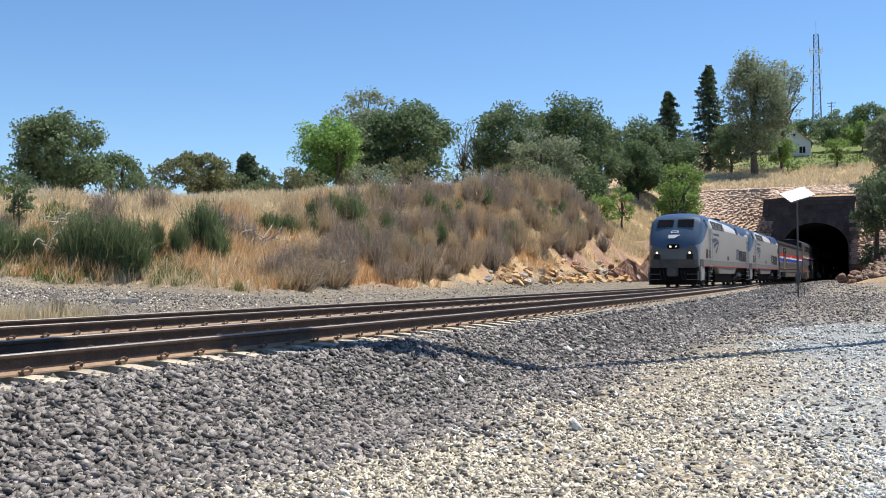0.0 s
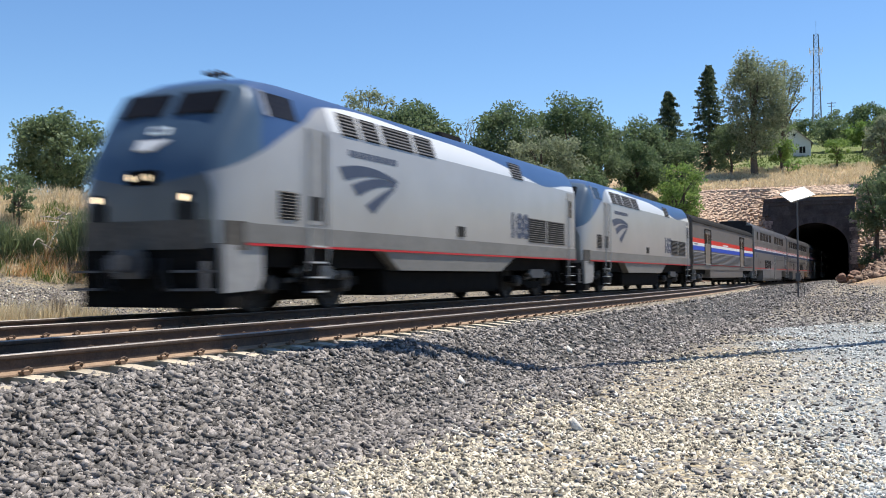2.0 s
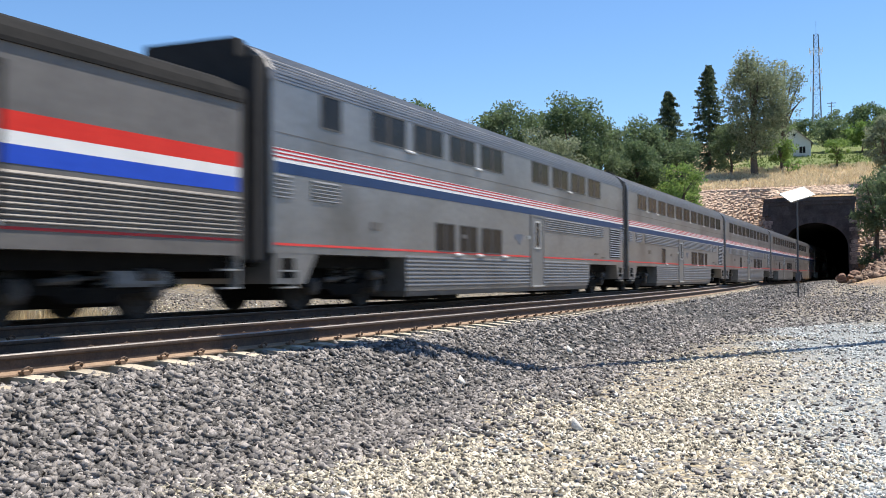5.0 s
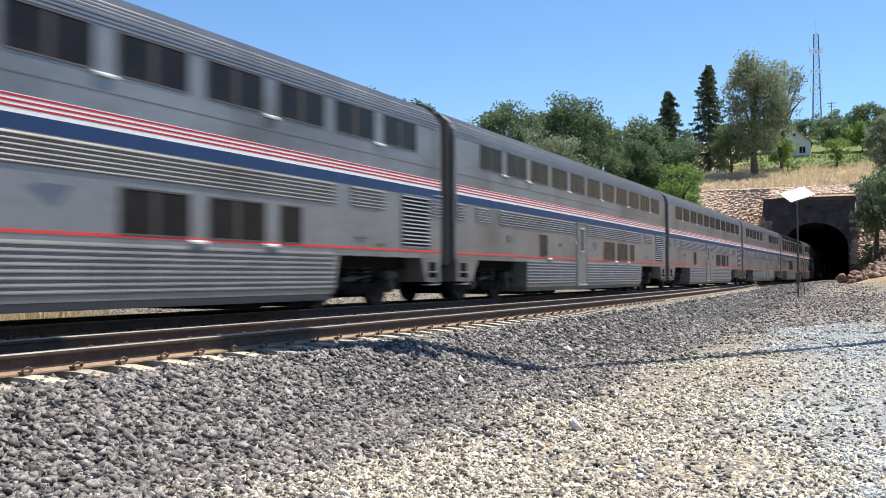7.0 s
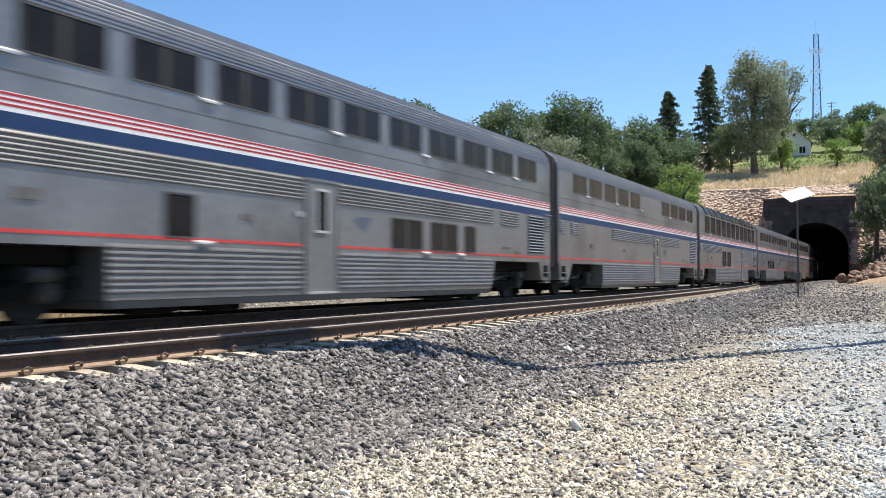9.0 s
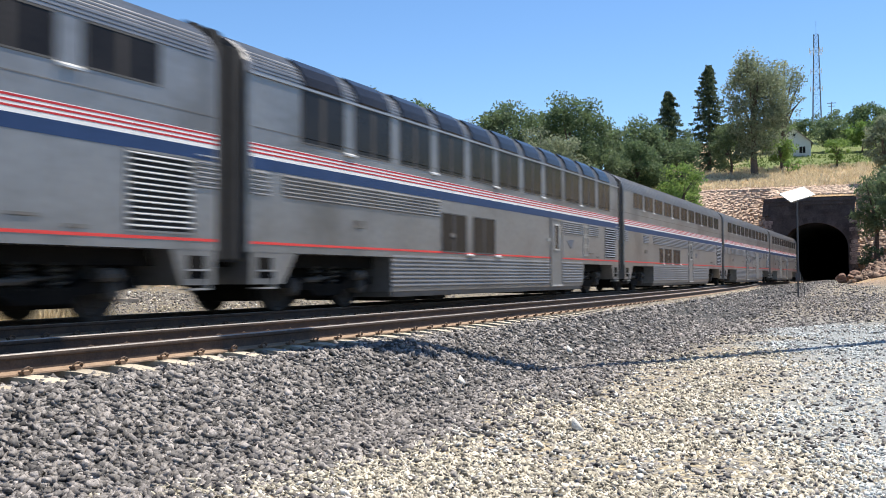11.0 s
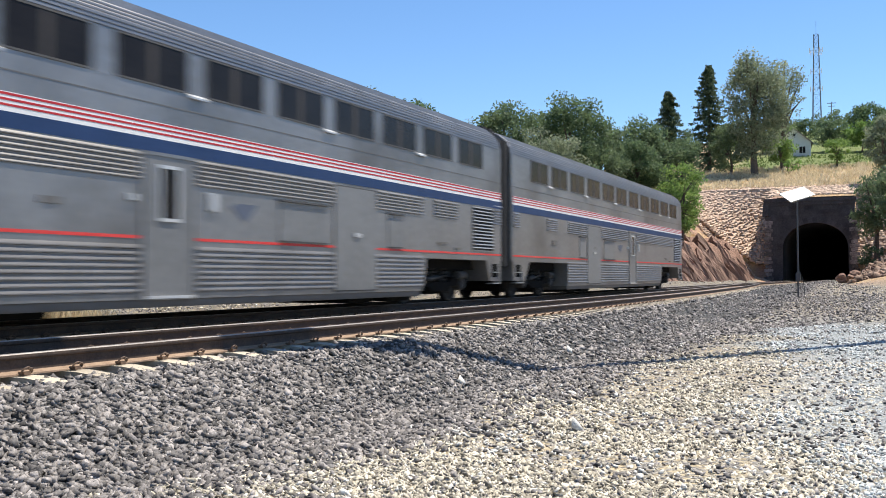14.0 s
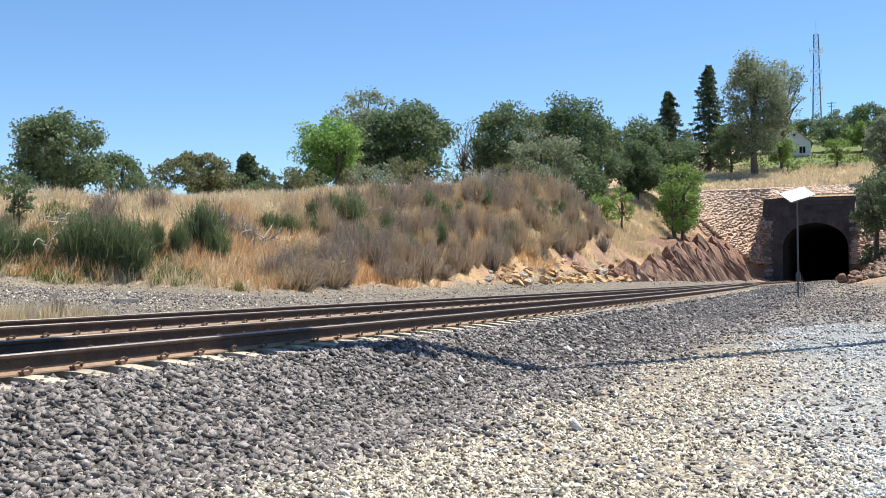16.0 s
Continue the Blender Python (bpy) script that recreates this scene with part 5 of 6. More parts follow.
ALL = list(range(11))
COACH = dict(lower=((6.95, .68), (14.42, 1.52), (16.46, 1.52), (18.5, .66)), doors=(10.9,), vents=(23.35,), mids=((3.42, 20.42), (21.05, 22.5)))
CARS = [
    locomotive("188", True), locomotive("183", False), baggage_car(),
    passenger_car("two-level stainless sleeping car with grouped upper windows", [(2.1, .7), 1, 2, 3, 4, 6, 7, 8, 9], ((7.35, 1.1), (8.8, 1.1), (10.3, 1.4)), (14.2,), (23.4,), ((15.6, 22.4),), glints=(1, 3, 7)),
    passenger_car("two-level stainless steel coach with striped flanks", ALL, **COACH),
    passenger_car("two-level stainless steel coach with striped flanks", ALL, **COACH),
    passenger_car("two-level stainless steel coach with striped flanks", ALL, **COACH, glints=(0, 2, 4, 6, 8, 9)),
    passenger_car("two-level stainless dining car with a blank middle", [0, 1, 2, 3, 4, 7, 8, 9, 10], (), (14.6,), (23.4,), ((7.2, 20.4),), glints=(0, 2, 4, 7, 9), emblem=16.5),
    passenger_car("glazed two-level lounge car with curved roof windows", ALL, ((8.42, 1.48), (10.42, 1.5)), (16.84,), (23.4,), ((1.5, 8.3), (18.0, 20.4), (21.1, 22.45)), lounge=True, emblem=18.6, small=(), ladder=True, glints=(0, 2, 4, 6, 8)),
    passenger_car("two-level stainless steel coach with striped flanks", ALL, ((7.12, .66), (8.28, 1.52), (10.32, 1.55)), (14.26,), (23.45,), ((5.8, 22.9),), emblem=16.1, small=(3.85,)),
    passenger_car("two-level stainless coach with service panels below", ALL, (), (10.85,), (23.4,), ((3.42, 20.35), (21.0, 22.4)), blank=((16.32, 18.05),), hatches=((14.4, 16.05), (18.6, 19.3)), lamp=12.35, emblem=12.95, glints=(0, 1, 2, 4, 6, 8)),
    passenger_car("two-level stainless coach at the train's end", ALL, (), (14.28,), (23.45,), ((5.85, 23.1),), blank=((8.1, 9.86),), hatches=((7.15, 7.85), (10.35, 11.9)), lamp=15.75, emblem=12.4, small=(3.6,), glints=(0, 2, 4, 6, 8, 9)),
]
LENGTHS = [LOCO_LEN, LOCO_LEN] + [25.91] * 10


def motions():
    at_ = 0.0
    for car, length in zip(CARS, LENGTHS):
        walk(car, [(t, pose(FAR_X, tail(t) - 301.16 + at_, 0)) for t in np.arange(0, 16.01, .5)])
        at_ += length


# ---- plants ----
def cards(cent, size, rg, tall=1.0):
    """Small leaf blades of four corners at the given places."""
    k = len(cent)
    u = rg.normal(size=(k, 3)); u /= np.linalg.norm(u, axis=1)[:, None]
    v = rg.normal(size=(k, 3)); v -= u * (u * v).sum(1)[:, None]; v /= np.linalg.norm(v, axis=1)[:, None]
    s = (size * np.exp(rg.normal(0, .25, k)))[:, None]
    a, b = u * s * .5 * tall, v * s * .32
    V = np.stack([cent - a, cent + b * .9 - a * .1, cent + a, cent - b - a * .1], 1).reshape(-1, 3)
    return V, np.arange(4 * k).reshape(-1, 4)


def tree_crown(h, w, rg, base=0.15, leaf=0.3, clumps=46, fill=2.2, lean=1.0):
    """Leaves in many clumps over a lobed crown with gaps."""
    rx, rz = w / 2, h * (1 - base) / 2
    zc = h * base + rz
    C = []
    while len(C) < clumps:
        p = rg.uniform(-1, 1, 3)
        r = np.linalg.norm(p)
        if 0.25 < r < 1 and rg.random() < r ** 1.6:
            C.append(p * rg.uniform(.72, .95))
    C = np.array(C)
    cr = rg.uniform(.09, .27, clumps) * min(w, h) * .60
    per = np.maximum(20, (fill * 4 * np.pi * cr ** 2 / (leaf * leaf)).astype(int))
    P = []
    for c, r, k in zip(C, cr, per):
        d = rg.normal(size=(k, 3)); d /= np.linalg.norm(d, axis=1)[:, None]
        d = d * (np.minimum(np.abs(rg.normal(.74, .26, k)), 1.12))[:, None] * r * [1.1, 1.1, .85]
        P.append(d + c * [rx * .92, rx * .92, rz * .92] + [0, 0, zc])
    P = np.concatenate(P)
    P = P[P[:, 2] > h * base * .6]
    return P, C * [rx, rx, rz] + [0, 0, zc]


def tree(name, label, x, y, h, w, leafmat, seed, base=0.14, leaf=0.3, clumps=46, fill=2.2, stems=1, sink=0.2, category="tree", limbs=9):
    rg = np.random.default_rng(seed)
    g = float(ground_z(x, y)) - sink
    t = thing(name, label, category, at=pose(x, y, g))
    leaf = leaf * .78
    P, C = tree_crown(h, w, rg, base, leaf, int(clumps * 1.5), fill * .54)
    V, F = cards(P, leaf, rg)
    me = np_mesh("crown", V, F)
    part("crown", me, leafmat, t)
    paths = []
    for s in range(stems):
        off = Vector((rg.uniform(-.12, .12) * w * (stems > 1), rg.uniform(-.1, .1) * w * (stems > 1), 0))
        r = max(.05, h * .022) / math.sqrt(stems)
        fork = Vector((off.x * 2, off.y * 2, h * .32))
        paths.append([(*(off - Vector((0, 0, .3))), r * 1.5), (*(off.lerp(fork, .5) + Vector((.05 * w * rg.uniform(-1, 1), 0, 0))), r * 1.1), (*fork, r * .9), (fork.x * 1.1, fork.y * 1.1, h * .62, r * .45)])
        for k in rg.choice(len(C), min(limbs, len(C)), replace=False):
            c = Vector(C[k])
            mid = fork.lerp(c, .5) + Vector((0, 0, .04 * h))
            paths.append([(*fork, r * .6), (*mid, r * .38), (*c, r * .12)])
    part("trunk", tubes(paths, 6), M_BARK, t)
    return t


def conifer(label, x, y, h, w, seed, sink=0.3):
    rg = np.random.default_rng(seed)
    t = thing("conifer", label, "tree", at=pose(x, y, float(ground_z(x, y)) - sink))
    P = []
    k = int(26 + h * 2)
    for i in range(k):
        f = (i + rg.random()) / k
        z = h * (.06 + .92 * f)
        r = w * .62 * (1 - f) ** .6 * rg.uniform(.45, 1.3) + .2
        a = rg.uniform(0, 2 * np.pi)
        for arm in range(3):
            a += 2.1 + rg.uniform(-.4, .4)
            q = rg.random((90, 3))
            s = q[:, 0] ** .7 * r
            P.append(np.stack([np.cos(a) * s + (q[:, 1] - .5) * .6, np.sin(a) * s + (q[:, 2] - .5) * .6, z - s * .18 + rg.normal(0, .14, 90)], 1))
    V, F = cards(np.concatenate(P), .34, rg)
    part("crown", np_mesh("crown", V, F), M_PINE, t)
    part("trunk", tubes([[(0, 0, -.4, h * .016 + .05), (0, 0, h * .6, h * .008 + .03), (0, 0, h * .97, .02)]], 7), M_BARK, t)
    return t


def blades(root, tip, bend, width, rg):
    """Thin bent blades, each of two tapering pieces."""
    k = len(root)
    d = tip - root
    side = np.cross(d, rg.normal(size=(k, 3))); side /= np.linalg.norm(side, axis=1)[:, None] + 1e-9
    mid = root + d * .55 + bend
    w = width[:, None]
    V = np.stack([root - side * w * .5, root + side * w * .5, mid + side * w * .42, mid - side * w * .42, tip], 1).reshape(-1, 3)
    i = np.arange(k)[:, None] * 5
    F = np.concatenate([i + [0, 1, 2], i + [0, 2, 3], i + [3, 2, 4]])
    return V, F


def shrub_mesh(seed, h, w, n, width, upright):
    rg = np.random.default_rng(seed)
    a, q = rg.uniform(0, 2 * np.pi, n), rg.random(n) ** .6
    root = np.stack([np.cos(a) * q * w * .16, np.sin(a) * q * w * .16, 0 * a - .05], 1)
    out = q * w * .5 * rg.uniform(.6, 1.1, n)
    top = h * np.sqrt(np.clip(1 - (q * (1 - upright * .4)) ** 2, .06, 1)) * rg.uniform(.3, 1.15, n)
    tip = np.stack([np.cos(a) * out, np.sin(a) * out, top], 1) + rg.normal(0, .05, (n, 3)) * h
    tip[:, 2] = np.maximum(tip[:, 2], .08)
    V, F = blades(root, tip, rg.normal(0, .06, (n, 3)) * h, width * rg.uniform(.6, 1.3, n), rg)
    # side sprigs
    m = int(n * 1.1)
    k = rg.integers(0, n, m); u = rg.uniform(.35, .95, m)[:, None]
    r2 = root[k] * (1 - u) + tip[k] * u
    t2 = r2 + rg.normal(0, .11, (m, 3)) * h + [0, 0, .08 * h]
    V2, F2 = blades(r2, t2, np.zeros((m, 3)), width * .8 * rg.uniform(.6, 1.2, m), rg)
    return np_mesh("stems", np.concatenate([V, V2]), np.concatenate([F, F2 + len(V)]))


def shrubs():
    rg = np.random.default_rng(11)
    broom = [shrub_mesh(40 + k, 1.0, 1.15, 820, .020, .8) for k in range(3)]
    dry = [shrub_mesh(50 + k, 1.0, 1.35, 290, .022, .75) for k in range(5)]
    for me in broom:
        me.materials.append(M_BROOM)
    for k, me in enumerate(dry):
        me.materials.append(M_TWIG if k in (1, 3) else M_DRY)

    def put(me, name, label, x, y, h, w, cat, group):
        ob = thing(name, label, cat, group, shape=me, at=pose(x, y, float(ground_z(x, y)) - .05, 0, 0, float(rg.uniform(0, 360))) @ Matrix.Diagonal((w * float(rg.uniform(.85, 1.2)), w * float(rg.uniform(.85, 1.2)), h, 1)))
        return ob

    for x, y, h, w in ((-21.6, 23.9, 1.65, 1.5), (-22.5, 23.6, 1.5, 1.4), (-20.9, 24.1, 1.75, 1.3), (-24.3, 22.4, 1.2, 1.3), (-23.7, 22.9, 1.0, .9), (-21.0, 27.6, 1.6, 1.35), (-20.4, 27.5, 1.1, 1.1),
                       (-22.0, 39.6, 1.5, 1.5), (-22.6, 38.9, 1.3, 1.2), (-22.6, 33.9, .85, 1.0), (-22.1, 34.5, .8, 1.0), (-20.8, 26.1, 1.1, .9), (-21.3, 25.6, 1.1, .55), (-22.7, 37.3, 1.2, .9), (-23.5, 44.9, 1.2, 1.1), (-22.1, 36.2, .7, .8)):
        put(broom[int(rg.integers(3))], "broom_bush", "grey-green upright broom bush on the grassy bank", x, y, h, w, "bush", "broom bushes on the bank")
    spots = []
    for y0, y1, xa, xb, k in ((31.5, 36, -17.9, -20.2, 9), (35, 42, -18.2, -23.0, 32), (42, 52, -18.5, -23.6, 46), (52, 64, -19.0, -23.8, 46), (64, 77, -19.2, -23.8, 34), (27.5, 31, -17.5, -19.2, 9), (77, 88, -21, -24.5, 9)):
        tries = 0
        while k and tries < 400:
            tries += 1
            x, y = rg.uniform(xb, xa), rg.uniform(y0, y1)
            if all((x - a) ** 2 + (y - b) ** 2 > .42 for a, b in spots):
                spots.append((x, y)); k -= 1
    for x, y in [v for v in spots if v[1] > 36 and v[0] < -20.5][::5]:
        put(broom[int(rg.integers(3))], "broom_bush", "dusty green broom among the dry shrubs", x + .5, y + .5, rg.uniform(.8, 1.5), rg.uniform(.7, 1.1), "bush", "broom bushes on the bank")
    for x, y in spots:
        high = rg.uniform(.7, 1.7) * (1.0 if y > 32 else .9) * (1.25 if y > 55 else 1)
        put(dry[int(rg.integers(5))], "dry_shrub", "dry grey-brown twiggy shrub on the cutting slope", x, y, high, rg.uniform(.75, 1.4), "shrub", "dry shrubs on the slope")
    for x, y, h, w in ((-22.4, 30.6, 1.0, 1.1), (-21.8, 31.2, .9, 1.0), (-23.2, 25.3, 1.1, 1.2), (-24.0, 26.3, 1.0, 1.1), (-22.4, 25.2, 1.0, .9), (-21.4, 24.6, .7, .6), (-24.6, 29.5, 1.1, 1.0), (-17.9, 15.6, .7, .5), (-15.1, 15.2, .6, .4)):
        put(dry[1], "dry_shrub", "bare grey twiggy shrub among dry grass", x, y, h, w, "shrub", "dry shrubs on the slope")


def grass():
    rg = np.random.default_rng(21)

    def tufts(name, label, material, n, pick, hmin, hmax, width, area=None):
        X = rg.uniform(-34, -13.5, n * 5); Y = rg.uniform(9, 132, n * 5)
        X = np.where(rg.random(n * 5) < .6, rg.uniform(-27, -16.5, n * 5), X)
        Y = np.where(rg.random(n * 5) < .6, rg.uniform(16, 60, n * 5), Y)
        if area:
            X, Y = rg.uniform(area[0], area[1], n * 5), rg.uniform(area[2], area[3], n * 5)
        ok = pick(X, Y)
        X, Y = X[ok][:n], Y[ok][:n]
        k = len(X)
        X, Y = np.repeat(X, 5) + rg.normal(0, .05, k * 5), np.repeat(Y, 5) + rg.normal(0, .05, k * 5)
        root = np.stack([X, Y, ground_z(X, Y) - .03], 1)
        h = rg.uniform(hmin, hmax, k * 5)
        tip = root + np.stack([rg.normal(.05, .3, k * 5) * h, rg.normal(0, .3, k * 5) * h, h], 1)
        V, F = blades(root, tip, rg.normal(0, .03, (k * 5, 3)), width * rg.uniform(.6, 1.3, k * 5), rg)
        me = np_mesh(name, V, F); me.materials.append(material)
        tagged(new(name, me), label, "grass", kind="stuff")

    def dens(X, Y, lo, hi, sc, off):
        g, r, l, p = zones(X, Y)
        return (g > .35) & (r < .55) & (fbm(X * sc + off, Y * sc) > lo) & (fbm(X * sc + off, Y * sc) < hi)

    tufts("terrace_grass", "golden grass on the terrace over the rock cutting", M_STRAW, 5000, lambda X, Y: dens(X, Y, .25, .85, .22, 3) & (Y > 84), .25, .6, .045, (-31, -17, 84, 131))
    tufts("hill_grass", "dry grass on the hilltop over the tunnel", M_STRAW, 4200, lambda X, Y: fbm(X * .5, Y * .3) > .33, .3, .75, .07, (-36, 6, 146.5, 186))
    tufts("lawn_grass", "green grass of the hilltop lawn", M_LAWN, 1500, lambda X, Y: fbm(X * .5, Y * .3) > .4, .2, .4, .09, (-30, 6, 180, 215))
    tufts("dry_grass", "golden dry grass covering the bank", M_STRAW, 13500, lambda X, Y: dens(X, Y, .30, .8, .22, 3), .22, .55, .018)
    tufts("russet_grass", "reddish brown dried weeds on the bank", M_RUSSET, 5200, lambda X, Y: dens(X, Y, .44, .9, .3, 31) & (X > -25), .22, .55, .019)
    tufts("green_weeds", "green weeds at the foot of the bank", M_LAWN, 1800, lambda X, Y: dens(X, Y, .0, .9, .3, 31) & (Y < 26) & (X > -28) & (fbm(X, Y) > .45), .12, .32, .02, (-28, -18, 15, 26))
    tufts("trackside_grass", "tufts of straw-coloured grass beside the track", M_STRAW, 420, lambda X, Y: (abs(X + 14.9 - (Y - 14.6) * .25) < .45) & (abs(Y - 14.2) < 1.6) & (fbm(X * 2, Y * 2) > .42), .2, .5, .014, (-16.6, -13.8, 12.4, 16))


def plants():
    oak, go = "dense dark green oak on the grassy plateau", "grey-green oak above the railway cutting"
    tree("oak_tree", oak, -63.9, 64.6, 8.6, 9.2, M_OAK, 1, .06, .34, 60)
    tree("oak_tree", "low dark oak beside a larger oak", -66.1, 74.6, 5.2, 5.2, M_OAK, 2, .05, .32, 30)
    tree("oak_tree", "low dark oak beside a larger oak", -75.7, 70.3, 5.1, 5.4, M_OAK, 3, .05, .32, 30)
    tree("brown_bush", "brownish green spreading bush on the skyline", -44.1, 57.0, 3.4, 6.6, M_BROWNBUSH, 4, .0, .22, 56, 3.0, 4, category="bush")
    tree("brown_bush", "brownish green spreading bush on the skyline", -42.6, 59.4, 2.6, 4.6, M_OAK, 5, .0, .22, 36, 2.6, 3, category="bush")
    conifer("small dark young conifer among bushes", -43.7, 62.6, 3.4, 1.3, 6)
    for k, (x, y, h, w) in enumerate(((-44.9, 67.6, 2.3, 3.4), (-46.5, 66, 2.0, 3.0), (-56.8, 67.7, 2.7, 2.6), (-41.5, 66.5, 1.8, 3.0), (-53, 64, 1.8, 3.0))):
        tree("bush", "low dark green bush along the plateau edge", x, y, h, w, M_OAK, 30 + k, .02, .24, 18, 1.8, 3, category="bush")
    tree("leafy_bush", "leafy green bush at the top of the bank", -25.6, 24.2, 2.0, 1.3, M_OAK, 36, .03, .11, 20, 1.6, 3, category="bush")
    tree("bright_tree", "bright yellow-green rounded tree with several stems", -42.7, 72.9, 7.3, 6.6, M_LIME, 7, .03, .28, 56, 1.9, 4)
    tree("oak_tree", go, -50.4, 92.5, 13.5, 8.4, M_OAKGREY, 8, .2, .34, 46, 1.5)
    tree("oak_tree", oak, -41.7, 85.4, 9.8, 9.6, M_OAK, 9, .05, .36, 64)
    tree("oak_tree", oak, -45.2, 82.0, 7.9, 6.0, M_OAK, 10, .05, .34, 40)
    tree("bare_tree", "pale grey half-bare tree with thin foliage", -42.1, 101.7, 9.6, 4.8, M_OAKGREY, 12, .2, .22, 30, .5, 2, limbs=24)
    tree("oak_tree", oak, -36.5, 98.7, 11.0, 9.4, M_OAK, 13, .06, .36, 56, 1.9)
    tree("oak_tree", oak, -31.6, 104.2, 11.7, 9.2, M_OAK, 14, .06, .36, 60)
    tree("oak_tree", go, -31.8, 95.3, 7.8, 9.0, M_OAKGREY, 15, .04, .32, 50, 1.7)
    tree("oak_tree", oak, -27.8, 97.3, 5.5, 5.0, M_OAK, 16, .04, .3, 36)
    tree("oak_tree", go, -31.5, 115.2, 8.5, 8.2, M_OAK, 17, .05, .36, 46)
    tree("oak_tree", oak, -30.1, 128.9, 10.0, 9.6, M_OAK, 18, .05, .38, 50)
    tree("oak_tree", oak, -25.6, 131.5, 11.2, 7.6, M_OAK, 19, .1, .38, 46)
    tree("oak_tree", "dark green oak on the golden hillside", -28.6, 122.0, 8.2, 7.6, M_OAK, 20, .06, .34, 50)
    tree("green_tree", "fresh green bushy tree on the hillside", -22.2, 116.8, 8.6, 5.2, M_GREEN, 22, .1, .3, 40)
    tree("green_tree", "green small-leaved tree on the cutting's edge", -19.4, 101.1, 9.1, 5.6, M_GREEN, 23, .12, .26, 44, 1.7, 3)
    tree("green_tree", "small round green tree on golden grass", -25.2, 101.0, 5.1, 3.0, M_GREEN, 24, .12, .24, 22, 1.7)
    tree("bush", "dark green bush above the slope", -25.0, 93.0, 3.6, 3.6, M_GREEN, 37, .03, .26, 22, 1.8, 2, category="bush")
    conifer("dark pointed conifer on the hilltop", -38.6, 190.8, 15.4, 6.4, 25)
    conifer("tall dark conifer on the hilltop", -30.0, 183.7, 19.5, 6.8, 26)
    tree("tall_tree", "tall grey-green open tree near the house", -20.8, 171.4, 21.4, 12.6, M_OAKGREY, 27, .05, .46, 80, 1.45)
    tree("tall_tree", "tall sparse tree beside the house", -17.6, 184.3, 21.0, 8.4, M_OAKGREY, 28, .12, .42, 56, .95)
    tree("oak_tree", "dark green bushy tree by the hilltop garden", -25.2, 175.1, 9.8, 8.0, M_OAK, 29, .05, .44, 40)
    tree("garden_tree", "round bright green garden tree", -17.5, 178.0, 6.8, 6.0, M_GREEN, 41, .12, .4, 30)
    tree("garden_tree", "small round bright green tree on the lawn", -8.8, 182.0, 5.7, 4.9, M_GREEN, 42, .16, .36, 26)
    tree("bush", "bright green shrub on the lawn", -15.2, 173.8, 2.8, 3.4, M_LIME, 43, .03, .34, 16, 1.8, 2, category="bush")
    for k, (x, y, h, w) in enumerate(((-13.4, 262, 8.5, 13), (-5.6, 255, 9.8, 11), (-20.2, 268, 6.6, 9), (3.5, 240, 10.6, 12), (-1.5, 215, 8.5, 8), (-27, 262, 6.9, 9), (10, 230, 11.7, 12))):
        tree("oak_tree", "distant green oak on the hill behind the house", x, y, h, w, M_OAK, 60 + k, .04, .6, 40)
    tree("oak_tree", "dark oak leaning over the tunnel's side bank", -2.0, 128.2, 12.2, 6.0, M_OAK, 70, .18, .36, 50)
    tree("oak_tree", "dark oak on the bank beside the tunnel", .6, 120.5, 10.1, 6.5, M_OAK, 71, .12, .36, 50)
    tree("oak_tree", "grey-green oak above the tunnel's bank", -1.4, 149.5, 10.2, 6.0, M_OAKGREY, 72, .1, .4, 40)
    tree("bush", "dark bush low on the bank beside the tunnel", -2.4, 117.0, 3.0, 3.4, M_OAK, 75, .03, .26, 26, 1.6, 2, category="bush")
    tree("bush", "dark bush on the tunnel's side bank", 1.2, 112.5, 4.2, 4.6, M_OAK, 73, .03, .3, 26, 1.8, 2, category="bush")
    for k, (x, y, h, w) in enumerate(((-33, 224, 8, 10), (-26, 228, 7.5, 9), (-11.5, 226, 7.5, 9), (-6, 221, 7, 8), (-.5, 226, 8.5, 9), (5, 214, 9, 9), (-22.5, 236, 7, 8), (-40, 205, 8, 11), (4.5, 192, 8.5, 8))):
        tree("oak_tree", "green oak in the hilltop garden's hedge", x, y, h, w, M_OAK if k % 3 else M_GREEN, 80 + k, .03, .5, 40)
    for k, (x, y, h, w) in enumerate(((-50, 66, 2.4, 4.2), (-47.5, 70, 2.8, 4.0), (-43, 70, 2.8, 4.2), (-40, 66, 2.2, 3.6), (-38.6, 70, 2.6, 3.6), (-60, 70, 3.2, 4.5), (-52, 72, 3, 4))):
        tree("bush", "low dark green bush along the plateau edge", x, y, h, w, M_OAK if k % 2 else M_BROWNBUSH, 100 + k, .0, .24, 26, 2.2, 3, category="bush")
    for k, (x, y, h, w) in enumerate(((-26.5, 50, 2.2, 3.2), (-27.5, 56, 2.6, 3.6), (-26.0, 62, 2.0, 3.0), (-26.5, 70, 2.4, 3.6), (-25.5, 78, 2.6, 3.6), (-28.5, 45, 2.0, 3.0), (-26.0, 84, 3.0, 4.0))):
        tree("bush", "dusty olive bush at the top of the bank", x, y, h, w, M_BROWNBUSH if k % 2 else M_OAKGREY, 110 + k, .0, .16, 28, 1.3, 4, category="bush")
    shrubs()
    grass()


plants()


